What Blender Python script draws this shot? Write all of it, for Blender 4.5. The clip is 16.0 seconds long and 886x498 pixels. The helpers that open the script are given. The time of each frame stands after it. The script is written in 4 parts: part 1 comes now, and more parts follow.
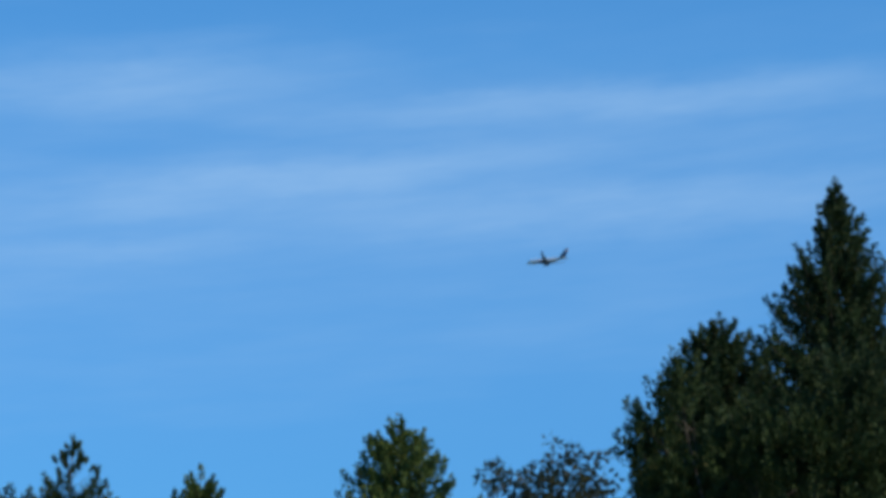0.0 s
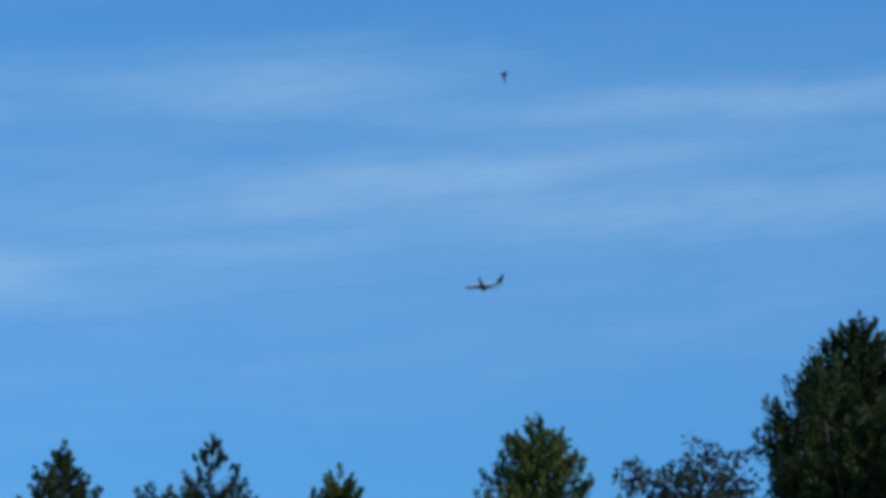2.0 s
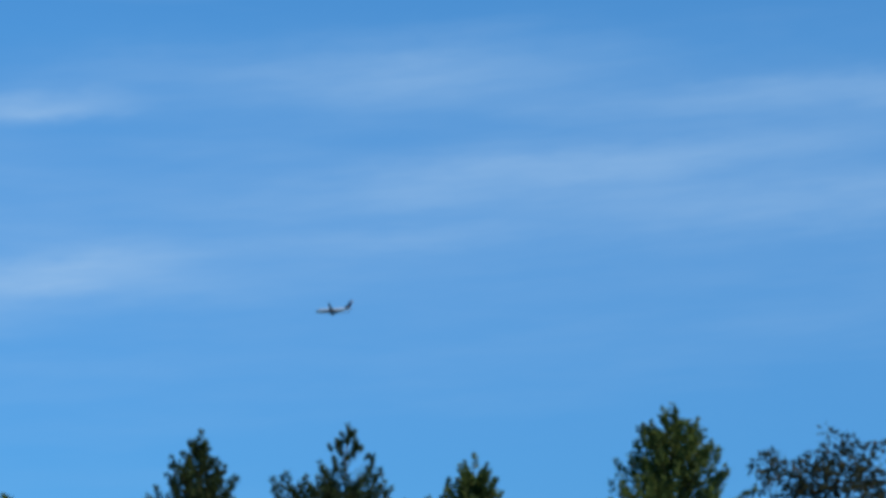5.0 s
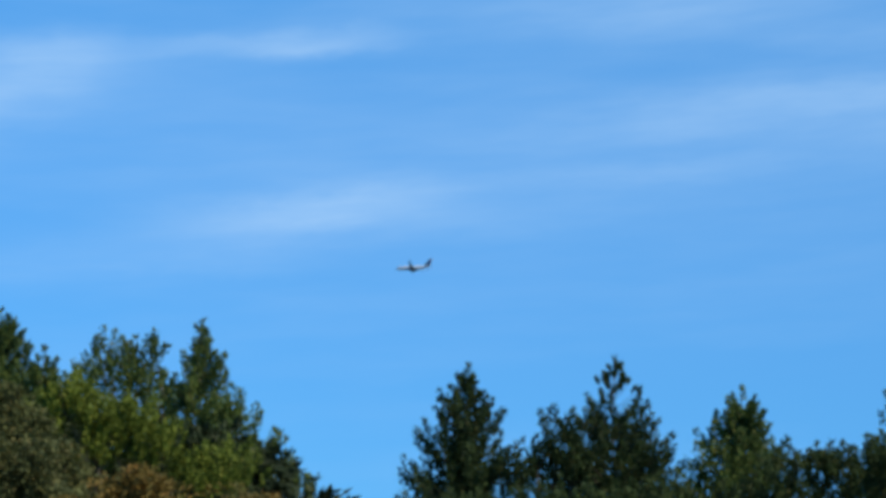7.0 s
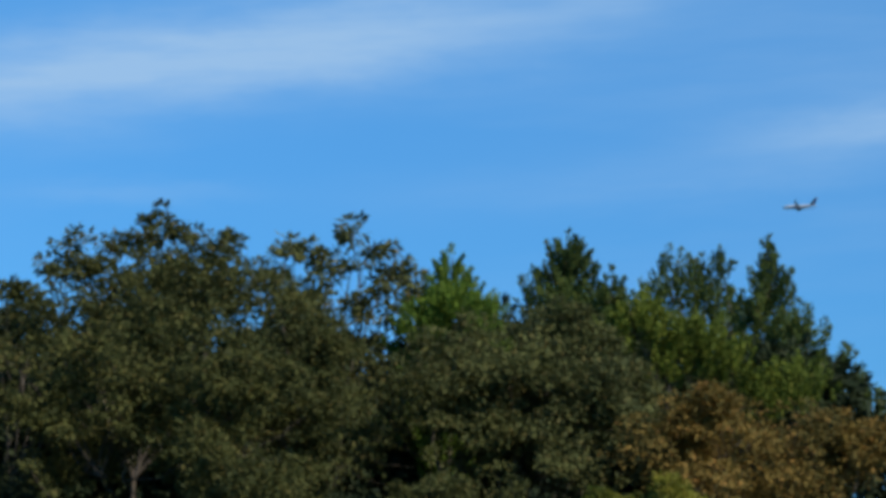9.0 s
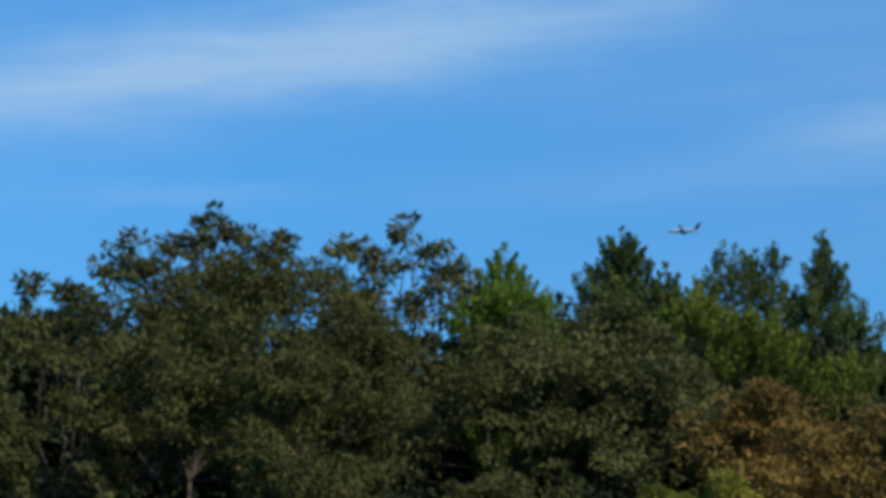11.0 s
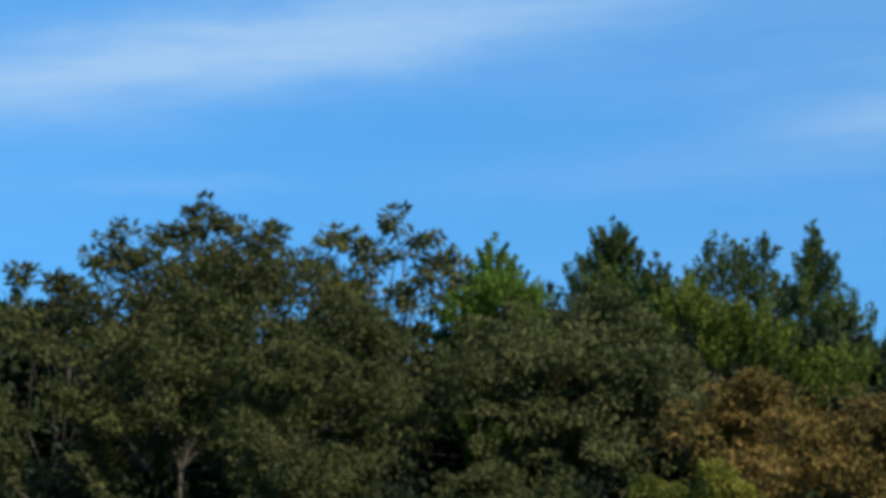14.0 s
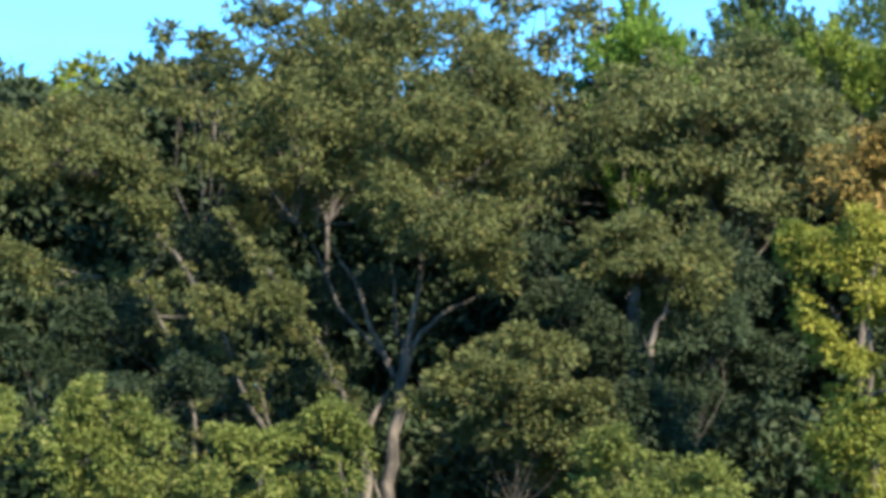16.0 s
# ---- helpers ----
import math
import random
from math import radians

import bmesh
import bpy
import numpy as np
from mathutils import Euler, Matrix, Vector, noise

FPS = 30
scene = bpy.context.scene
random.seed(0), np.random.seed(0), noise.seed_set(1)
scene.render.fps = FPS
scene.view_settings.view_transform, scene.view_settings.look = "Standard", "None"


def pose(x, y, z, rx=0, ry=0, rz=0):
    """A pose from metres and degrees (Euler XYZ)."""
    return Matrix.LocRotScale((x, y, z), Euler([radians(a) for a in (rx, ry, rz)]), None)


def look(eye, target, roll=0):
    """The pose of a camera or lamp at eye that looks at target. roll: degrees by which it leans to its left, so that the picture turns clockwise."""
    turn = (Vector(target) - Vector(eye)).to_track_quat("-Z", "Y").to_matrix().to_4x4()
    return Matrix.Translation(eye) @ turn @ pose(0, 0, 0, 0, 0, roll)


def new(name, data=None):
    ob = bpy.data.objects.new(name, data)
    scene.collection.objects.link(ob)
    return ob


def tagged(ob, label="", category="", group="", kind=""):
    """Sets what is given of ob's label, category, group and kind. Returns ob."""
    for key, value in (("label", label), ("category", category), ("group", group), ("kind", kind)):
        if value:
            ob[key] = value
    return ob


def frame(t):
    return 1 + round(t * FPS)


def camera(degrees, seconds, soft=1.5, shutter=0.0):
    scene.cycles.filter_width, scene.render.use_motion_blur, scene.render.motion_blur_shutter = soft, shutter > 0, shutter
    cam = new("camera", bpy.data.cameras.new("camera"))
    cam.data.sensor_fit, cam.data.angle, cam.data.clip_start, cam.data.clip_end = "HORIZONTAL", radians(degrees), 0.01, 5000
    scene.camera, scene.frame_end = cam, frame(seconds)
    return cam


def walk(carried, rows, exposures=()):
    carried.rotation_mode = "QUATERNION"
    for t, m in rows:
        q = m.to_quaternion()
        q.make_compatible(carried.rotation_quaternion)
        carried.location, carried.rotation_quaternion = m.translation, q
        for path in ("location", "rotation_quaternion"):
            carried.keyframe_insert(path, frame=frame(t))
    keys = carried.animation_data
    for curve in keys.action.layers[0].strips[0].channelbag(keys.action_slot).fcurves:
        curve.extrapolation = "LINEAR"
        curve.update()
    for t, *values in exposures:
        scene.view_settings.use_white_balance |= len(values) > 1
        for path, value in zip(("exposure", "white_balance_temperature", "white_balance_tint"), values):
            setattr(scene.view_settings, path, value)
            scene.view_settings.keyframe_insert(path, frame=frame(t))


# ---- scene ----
# ---- camera and its walk ----
cam = camera(18.0, 16.0, soft=4.4)
PATH = [
    (0, pose(0, 0, 1.6, 104.000, 0, -0.000) @ pose(0, 0, 0, 0, 0, 0.000)),
    (0.5, pose(0, 0, 1.6, 104.001, 0, 0.955) @ pose(0, 0, 0, 0, 0, 0.186)),
    (1, pose(0, 0, 1.6, 104.006, 0, 1.566) @ pose(0, 0, 0, 0, 0, 0.357)),
    (1.5, pose(0, 0, 1.6, 103.978, 0, 1.950) @ pose(0, 0, 0, 0, 0, 0.386)),
    (2, pose(0, 0, 1.6, 103.967, 0, 2.912) @ pose(0, 0, 0, 0, 0, 0.607)),
    (2.5, pose(0, 0, 1.6, 103.992, 0, 3.732) @ pose(0, 0, 0, 0, 0, 0.680)),
    (3, pose(0, 0, 1.6, 103.989, 0, 4.162) @ pose(0, 0, 0, 0, 0, 0.730)),
    (5.3, pose(0, 0, 1.6, 103.593, 0, 6.109) @ pose(0, 0, 0, 0, 0, 1.216)),
    (5.5, pose(0, 0, 1.6, 103.483, 0, 6.379) @ pose(0, 0, 0, 0, 0, 1.244)),
    (6, pose(0, 0, 1.6, 103.212, 0, 7.072) @ pose(0, 0, 0, 0, 0, 1.445)),
    (6.5, pose(0, 0, 1.6, 102.853, 0, 8.367) @ pose(0, 0, 0, 0, 0, 1.465)),
    (7, pose(0, 0, 1.6, 102.198, 0, 11.274) @ pose(0, 0, 0, 0, 0, 1.835)),
    (7.5, pose(0, 0, 1.6, 101.670, 0, 14.390) @ pose(0, 0, 0, 0, 0, 2.259)),
    (8, pose(0, 0, 1.6, 101.017, 0, 17.316) @ pose(0, 0, 0, 0, 0, 2.387)),
    (8.5, pose(0, 0, 1.6, 100.384, 0, 20.458) @ pose(0, 0, 0, 0, 0, 2.352)),
    (9, pose(0, 0, 1.6, 100.062, 0, 22.950) @ pose(0, 0, 0, 0, 0, 2.474)),
    (9.2, pose(0, 0, 1.6, 100.014, 0, 23.802) @ pose(0, 0, 0, 0, 0, 2.535)),
    (11.3, pose(0, 0, 1.6, 99.995, 0, 24.014) @ pose(0, 0, 0, 0, 0, 2.102)),
    (11.5, pose(0, 0, 1.6, 99.979, 0, 23.843) @ pose(0, 0, 0, 0, 0, 2.081)),
    (12, pose(0, 0, 1.6, 99.998, 0, 23.613) @ pose(0, 0, 0, 0, 0, 2.086)),
    (12.5, pose(0, 0, 1.6, 100.010, 0, 23.637) @ pose(0, 0, 0, 0, 0, 2.072)),
    (13, pose(0, 0, 1.6, 100.021, 0, 23.609) @ pose(0, 0, 0, 0, 0, 2.044)),
    (13.5, pose(0, 0, 1.6, 99.936, 0, 23.650) @ pose(0, 0, 0, 0, 0, 2.049)),
    (14, pose(0, 0, 1.6, 99.802, 0, 23.857) @ pose(0, 0, 0, 0, 0, 2.052)),
    (14.5, pose(0, 0, 1.6, 97.637, 0, 24.655) @ pose(0, 0, 0, 0, 0, 1.819)),
    (15, pose(0, 0, 1.6, 94.762, 0, 25.400) @ pose(0, 0, 0, 0, 0, 1.474)),
    (15.5, pose(0, 0, 1.6, 94.062, 0, 25.873) @ pose(0, 0, 0, 0, 0, 1.229)),
    (16, pose(0, 0, 1.6, 94.605, 0, 26.667) @ pose(0, 0, 0, 0, 0, 1.306)),
]
EXPOSURES = [(0, 0.06), (0.5, -0.07), (1.5, -0.07), (3, -0.06), (5.5, -0.06), (6, -0.03), (6.5, 0.12), (7, 0.18), (8, 0.25), (8.5, 0.04), (9, -0.08), (11.5, -0.1), (13.6, -0.08), (14, 0.06), (14.5, 0.56), (15, 1.6), (15.5, 1.87), (16, 1.84)]
walk(cam, PATH, EXPOSURES)

# ---- sky, sun ----
SUN_AZIMUTH, SUN_HEIGHT = 114.0, 40.0
CLOUDS = [  # azimuth, elevation, half length, half thickness, slope (degrees), strength
    (3.35, 17.01, 6.97, 0.35, 2.3, 0.25),
    (-2.0, 14.5, 15.0, 3.0, 4.0, 0.2),
    (-6.05, 17.25, 3.86, 0.64, 5.6, 0.2),
    (-3.36, 15.40, 6.21, 0.44, 6.7, 0.3),
    (-6.92, 13.90, 2.71, 0.32, 4.4, 0.18),
    (3.86, 14.84, 6.29, 0.52, 2.7, 0.28),
    (-14.22, 16.33, 1.84, 0.25, 2.3, 0.25),
    (-9.87, 17.15, 5.53, 0.52, 3.5, 0.16),
    (-13.62, 12.94, 2.4, 0.42, 14.0, 0.24),
    (-19.67, 15.66, 1.22, 0.52, 7.1, 0.3),
    (-15.41, 16.19, 2.75, 0.23, 2.9, 0.18),
    (-14.19, 12.90, 2.87, 0.37, 7.7, 0.18),
    (-27.89, 13.75, 7.83, 0.86, 10.0, 1.0),
    (-13.53, 12.61, 5.32, 0.52, 5.7, 0.18),
    (-29.37, 10.86, 2.14, 0.21, 4.5, 0.2),
    (-19.30, 11.53, 5.41, 0.41, 4.9, 0.14),
    (-38.36, 11.52, 4.44, 0.69, 10.6, 0.3),
]


def make_world():
    world = bpy.data.worlds.new("sky")
    scene.world = world
    world.use_nodes = True
    nt = world.node_tree
    nt.nodes.clear()

    def node(kind):
        return nt.nodes.new(kind)

    def mix_node(blend):
        n = node("ShaderNodeMix")
        n.data_type, n.blend_type = "RGBA", blend
        return n

    def math_node(op, a, b=0.0, c=0.0):
        n = node("ShaderNodeMath")
        n.operation = op
        for i, v in enumerate((a, b, c)):
            if isinstance(v, (int, float)):
                n.inputs[i].default_value = v
            else:
                nt.links.new(v, n.inputs[i])
        return n.outputs[0]

    coord = node("ShaderNodeTexCoord")
    split = node("ShaderNodeSeparateXYZ")
    nt.links.new(coord.outputs["Generated"], split.inputs[0])
    az = math_node("MULTIPLY", math_node("ARCTAN2", split.outputs[0], split.outputs[1]), 57.2958)
    el = math_node("MULTIPLY", math_node("ARCSINE", split.outputs[2]), 57.2958)

    def cirrus(su, sv, slope, detail, rough, seed):
        join = node("ShaderNodeCombineXYZ")
        nt.links.new(math_node("MULTIPLY", az, su), join.inputs[0])
        nt.links.new(math_node("MULTIPLY", math_node("MULTIPLY_ADD", az, -slope, el), sv), join.inputs[1])
        join.inputs[2].default_value = seed
        tex = node("ShaderNodeTexNoise")
        tex.inputs["Scale"].default_value = 1.0
        tex.inputs["Detail"].default_value = detail
        tex.inputs["Roughness"].default_value = rough
        nt.links.new(join.outputs[0], tex.inputs["Vector"])
        return tex.outputs["Fac"]

    warp = cirrus(0.35, 0.9, 0.05, 4.0, 0.6, 3.1)
    fine = cirrus(0.3, 2.4, 0.09, 5.0, 0.6, 7.7)
    broad = cirrus(0.09, 0.55, 0.07, 4.0, 0.55, 1.3)
    el_w = math_node("MULTIPLY_ADD", math_node("SUBTRACT", warp, 0.5), 0.9, el)
    total = math_node("MULTIPLY", math_node("MAXIMUM", math_node("SUBTRACT", broad, 0.46), 0.0), 0.5)
    for u0, v0, length, thick, slope, amount in CLOUDS:
        c, s = math.cos(radians(slope)), math.sin(radians(slope))
        du, dv = math_node("SUBTRACT", az, u0), math_node("SUBTRACT", el_w, v0)
        a = math_node("MULTIPLY_ADD", du, c / length, math_node("MULTIPLY", dv, s / length))
        b = math_node("MULTIPLY_ADD", du, -s / thick, math_node("MULTIPLY", dv, c / thick))
        a4 = math_node("POWER", math_node("ABSOLUTE", a), 2.6)
        b2 = math_node("MULTIPLY", b, b)
        bell = math_node("EXPONENT", math_node("MULTIPLY", math_node("ADD", a4, b2), -0.9))
        total = math_node("MULTIPLY_ADD", bell, amount, total)
    wisps = math_node("MULTIPLY_ADD", fine, 0.9, 0.35)
    cover = node("ShaderNodeClamp")
    nt.links.new(math_node("MULTIPLY", total, wisps), cover.inputs["Value"])
    cover.inputs["Max"].default_value = 0.8

    sky = node("ShaderNodeTexSky")
    sky.sky_type, sky.sun_disc = "NISHITA", False
    sky.sun_elevation, sky.sun_rotation = radians(SUN_HEIGHT), radians(SUN_AZIMUTH)
    sky.air_density, sky.dust_density, sky.ozone_density = 1.0, 0.0, 4.0
    tint = mix_node("MULTIPLY")
    tint.inputs["Factor"].default_value = 1.0
    nt.links.new(sky.outputs[0], tint.inputs[6])
    tint.inputs[7].default_value = (SKY_TINT[0], SKY_TINT[1], SKY_TINT[2], 1)
    def fall(slope, low, high):
        """How the light of the clear sky goes down towards the horizon."""
        n = node("ShaderNodeClamp")
        nt.links.new(math_node("POWER", 2.0, math_node("MULTIPLY", math_node("SUBTRACT", el, 14.0), slope)), n.inputs["Value"])
        n.inputs["Min"].default_value, n.inputs["Max"].default_value = low, high
        return n.outputs[0]

    levels = node("ShaderNodeCombineXYZ")
    nt.links.new(fall(0.055, 0.7, 1.14), levels.inputs[0])
    nt.links.new(fall(0.05, 0.7, 1.14), levels.inputs[1])
    nt.links.new(fall(0.035, 0.78, 1.1), levels.inputs[2])
    even = mix_node("MULTIPLY")
    even.inputs["Factor"].default_value = 1.0
    nt.links.new(tint.outputs[2], even.inputs[6])
    nt.links.new(levels.outputs[0], even.inputs[7])
    mix = mix_node("MIX")
    nt.links.new(cover.outputs[0], mix.inputs["Factor"])
    nt.links.new(even.outputs[2], mix.inputs[6])
    mix.inputs[7].default_value = (CLOUD[0], CLOUD[1], CLOUD[2], 1)
    back = node("ShaderNodeBackground")
    back.inputs["Strength"].default_value = 0.1
    out = node("ShaderNodeOutputWorld")
    nt.links.new(mix.outputs[2], back.inputs["Color"])
    nt.links.new(back.outputs[0], out.inputs["Surface"])


SKY_TINT = (0.465, 1.06, 1.44)
CLOUD = (3.9, 6.0, 8.6)
make_world()

sun_data = bpy.data.lights.new("sun", "SUN")
sun_data.energy, sun_data.angle, sun_data.color = 5.0, radians(0.53), (1.0, 0.91, 0.78)
sun = new("sun", sun_data)
sun_from = Vector((math.sin(radians(SUN_AZIMUTH)) * math.cos(radians(SUN_HEIGHT)),
                   math.cos(radians(SUN_AZIMUTH)) * math.cos(radians(SUN_HEIGHT)), math.sin(radians(SUN_HEIGHT))))
sun.matrix_world = look(sun_from * 100, (0, 0, 0))


# ---- materials ----
def blank(name):
    mat = bpy.data.materials.new(name)
    mat.use_nodes = True
    nt = mat.node_tree
    nt.nodes.clear()
    out = nt.nodes.new("ShaderNodeOutputMaterial")
    return mat, nt, out


def noise_node(nt, scale, detail=4.0, stretch=(1, 1, 1)):
    coord, mapping = nt.nodes.new("ShaderNodeTexCoord"), nt.nodes.new("ShaderNodeMapping")
    mapping.inputs["Scale"].default_value = stretch
    nt.links.new(coord.outputs["Object"], mapping.inputs["Vector"])
    tex = nt.nodes.new("ShaderNodeTexNoise")
    tex.inputs["Scale"].default_value, tex.inputs["Detail"].default_value = scale, detail
    nt.links.new(mapping.outputs[0], tex.inputs["Vector"])
    return tex.outputs["Fac"]


def ramp_node(nt, fac, stops):
    ramp = nt.nodes.new("ShaderNodeValToRGB")
    while len(ramp.color_ramp.elements) < len(stops):
        ramp.color_ramp.elements.new(0.5)
    for e, (at, col) in zip(ramp.color_ramp.elements, stops):
        e.position, e.color = at, (*col, 1)
    nt.links.new(fac, ramp.inputs["Fac"])
    return ramp.outputs["Color"]


def leaf_material(name, dark, mid, light, odd, glow=0.3, rough=0.65, patchy=0.4):
    """Leaf tissue: each leaf its own shade, patches of the crown lean to another."""
    mat, nt, out = blank(name)
    geo = nt.nodes.new("ShaderNodeNewGeometry")
    own = ramp_node(nt, geo.outputs["Random Per Island"], [(0.0, dark), (0.45, mid), (0.85, light), (0.97, odd)])
    patch = ramp_node(nt, noise_node(nt, 0.55, 3.0), [(0.35, dark), (0.62, light)])
    mix = nt.nodes.new("ShaderNodeMix")
    mix.data_type = "RGBA"
    mix.inputs["Factor"].default_value = patchy
    nt.links.new(own, mix.inputs[6])
    nt.links.new(patch, mix.inputs[7])
    surf = nt.nodes.new("ShaderNodeBsdfPrincipled")
    surf.inputs["Roughness"].default_value = rough
    surf.inputs["Specular IOR Level"].default_value = 0.12
    thin = nt.nodes.new("ShaderNodeBsdfTranslucent")
    both = nt.nodes.new("ShaderNodeMixShader")
    both.inputs[0].default_value = glow
    nt.links.new(mix.outputs[2], surf.inputs["Base Color"])
    nt.links.new(mix.outputs[2], thin.inputs["Color"])
    nt.links.new(surf.outputs[0], both.inputs[1])
    nt.links.new(thin.outputs[0], both.inputs[2])
    nt.links.new(both.outputs[0], out.inputs["Surface"])
    return mat


def plain_material(name, stops, scale, stretch=(1, 1, 1), rough=0.85, metal=0.0, bump=0.0, spec=0.3):
    mat, nt, out = blank(name)
    fac = noise_node(nt, scale, 6.0, stretch)
    surf = nt.nodes.new("ShaderNodeBsdfPrincipled")
    surf.inputs["Roughness"].default_value, surf.inputs["Metallic"].default_value = rough, metal
    surf.inputs["Specular IOR Level"].default_value = spec
    nt.links.new(ramp_node(nt, fac, stops), surf.inputs["Base Color"])
    if bump:
        b = nt.nodes.new("ShaderNodeBump")
        b.inputs["Strength"].default_value, b.inputs["Distance"].default_value = 0.8, bump
        nt.links.new(noise_node(nt, scale * 3, 6.0, stretch), b.inputs["Height"])
        nt.links.new(b.outputs[0], surf.inputs["Normal"])
    nt.links.new(surf.outputs[0], out.inputs["Surface"])
    return mat


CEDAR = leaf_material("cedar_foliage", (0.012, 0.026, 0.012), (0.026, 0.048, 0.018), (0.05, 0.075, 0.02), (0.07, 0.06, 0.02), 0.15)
# Lighter copy of the cedar colour, with sun on the crowns put into it.
CEDAR_LIT = leaf_material("sunlit_cedar_foliage", (0.0264, 0.0529, 0.0198), (0.0595, 0.102, 0.0297), (0.116, 0.157, 0.033), (0.147, 0.132, 0.033), 0.18)
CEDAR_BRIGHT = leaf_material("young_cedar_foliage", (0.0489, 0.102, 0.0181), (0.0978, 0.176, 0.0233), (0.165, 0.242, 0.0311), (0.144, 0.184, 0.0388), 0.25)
# Leaf colour darkened to carry the shade inside the wood.
SHADE_LEAF = leaf_material("shade_dark_leaves", (0.01, 0.019, 0.01), (0.021, 0.034, 0.014), (0.038, 0.052, 0.02), (0.055, 0.055, 0.025), 0.15)
SPARSE = leaf_material("twig_leaves", (0.016, 0.024, 0.016), (0.03, 0.04, 0.022), (0.05, 0.06, 0.03), (0.07, 0.05, 0.03), 0.25)
OAK = leaf_material("oak_leaves", (0.0289, 0.0378, 0.0135), (0.0681, 0.0806, 0.0248), (0.12, 0.126, 0.0365), (0.149, 0.111, 0.0345), 0.28)
OAK_GREY = leaf_material("grey_oak_leaves", (0.0372, 0.0488, 0.0209), (0.0842, 0.1, 0.036), (0.146, 0.157, 0.0502), (0.186, 0.139, 0.0491), 0.27)
LIME = leaf_material("lime_leaves", (0.056, 0.08, 0.013), (0.14, 0.18, 0.021), (0.225, 0.255, 0.03), (0.24, 0.19, 0.032), 0.34)
RUST = leaf_material("autumn_leaves", (0.0546, 0.0656, 0.0209), (0.164, 0.129, 0.0344), (0.287, 0.185, 0.0442), (0.355, 0.155, 0.0393), 0.25, patchy=0.5)
FRESH = leaf_material("fresh_cedar_foliage", (0.0416, 0.067, 0.0134), (0.0983, 0.137, 0.02), (0.178, 0.221, 0.0294), (0.193, 0.183, 0.0321), 0.22)
YELLOW = leaf_material("yellowing_leaves", (0.045, 0.085, 0.018), (0.13, 0.155, 0.025), (0.31, 0.28, 0.036), (0.24, 0.17, 0.06), 0.3, patchy=0.6)
BUSH = leaf_material("bush_leaves", (0.042, 0.058, 0.014), (0.1, 0.125, 0.026), (0.17, 0.19, 0.04), (0.22, 0.19, 0.06), 0.3)
BARK = plain_material("bark", [(0.32, (0.02, 0.017, 0.013)), (0.5, (0.065, 0.054, 0.04)), (0.72, (0.17, 0.138, 0.1))], 8.0, (1, 1, 0.3), 0.9, 0, 0.03)
SOIL = plain_material("leaf_litter", [(0.3, (0.025, 0.02, 0.012)), (0.55, (0.035, 0.04, 0.015)), (0.8, (0.07, 0.058, 0.03))], 0.8, (1, 1, 1), 0.95, 0, 0.05)
SKIN = plain_material("airliner_paint", [(0.3, (0.6, 0.6, 0.58)), (0.7, (0.72, 0.71, 0.68))], 0.4, (1, 1, 1), 0.35, 0.0)
# Grey metal tinted blue to imitate the haze of distance.
WING_HAZED = plain_material("hazed_wing_metal", [(0.3, (0.1, 0.13, 0.18)), (0.7, (0.15, 0.19, 0.25))], 0.5, (1, 1, 1), 0.5, 0.2)
FIN_BLUE = plain_material("fin_paint", [(0.3, (0.02, 0.03, 0.07)), (0.7, (0.03, 0.04, 0.09))], 0.5, (1, 1, 1), 0.4)
GLASS_DARK = plain_material("cockpit_glass", [(0.3, (0.015, 0.015, 0.02)), (0.7, (0.02, 0.02, 0.025))], 2.0, (1, 1, 1), 0.1, 0, 0, 0.5)
FEATHER = plain_material("feathers", [(0.3, (0.02, 0.02, 0.024)), (0.7, (0.05, 0.047, 0.045))], 30.0, (1, 1, 1), 0.7)


# ---- mesh tools ----
def mesh_object(name, verts, faces, material, parent=None, smooth=False, label=""):
    """One mesh object from arrays of vertices and equal-sized faces."""
    me = bpy.data.meshes.new(name)
    verts, faces = np.asarray(verts, dtype=np.float32), np.asarray(faces, dtype=np.int32)
    n, k = faces.shape
    me.vertices.add(len(verts))
    me.vertices.foreach_set("co", verts.ravel())
    me.loops.add(n * k)
    me.loops.foreach_set("vertex_index", faces.ravel())
    me.polygons.add(n)
    me.polygons.foreach_set("loop_start", np.arange(0, n * k, k, dtype=np.int32))
    me.polygons.foreach_set("use_smooth", np.full(n, smooth))
    me.update(calc_edges=True)
    me.materials.append(material)
    ob = new(name, me)
    ob.parent = parent
    if label:
        tagged(ob, label)
    return ob


def part(name, bm, material, parent, label="", smooth=True):
    me = bpy.data.meshes.new(name)
    bmesh.ops.recalc_face_normals(bm, faces=bm.faces)
    bm.to_mesh(me)
    bm.free()
    me.materials.append(material)
    for p in me.polygons:
        p.use_smooth = smooth
    ob = new(name, me)
    ob.parent = parent
    if label:
        tagged(ob, label)
    return ob


def tube(points, radii, sides=8):
    """A tapered, closed tube along points, as vertices and quads."""
    pts = [Vector(p) for p in points]
    verts, faces = [], []
    for i, p in enumerate(pts):
        along = (pts[min(i + 1, len(pts) - 1)] - pts[max(i - 1, 0)]).normalized()
        side = along.cross(Vector((0.31, 0.92, 0.12))).normalized()
        up = side.cross(along)
        for k in range(sides):
            a = 2 * math.pi * k / sides
            verts.append(p + (side * math.cos(a) + up * math.sin(a)) * radii[i])
        if i:
            o, q = (i - 1) * sides, i * sides
            faces += [(o + k, o + (k + 1) % sides, q + (k + 1) % sides, q + k) for k in range(sides)]
    return [tuple(v) for v in verts], faces


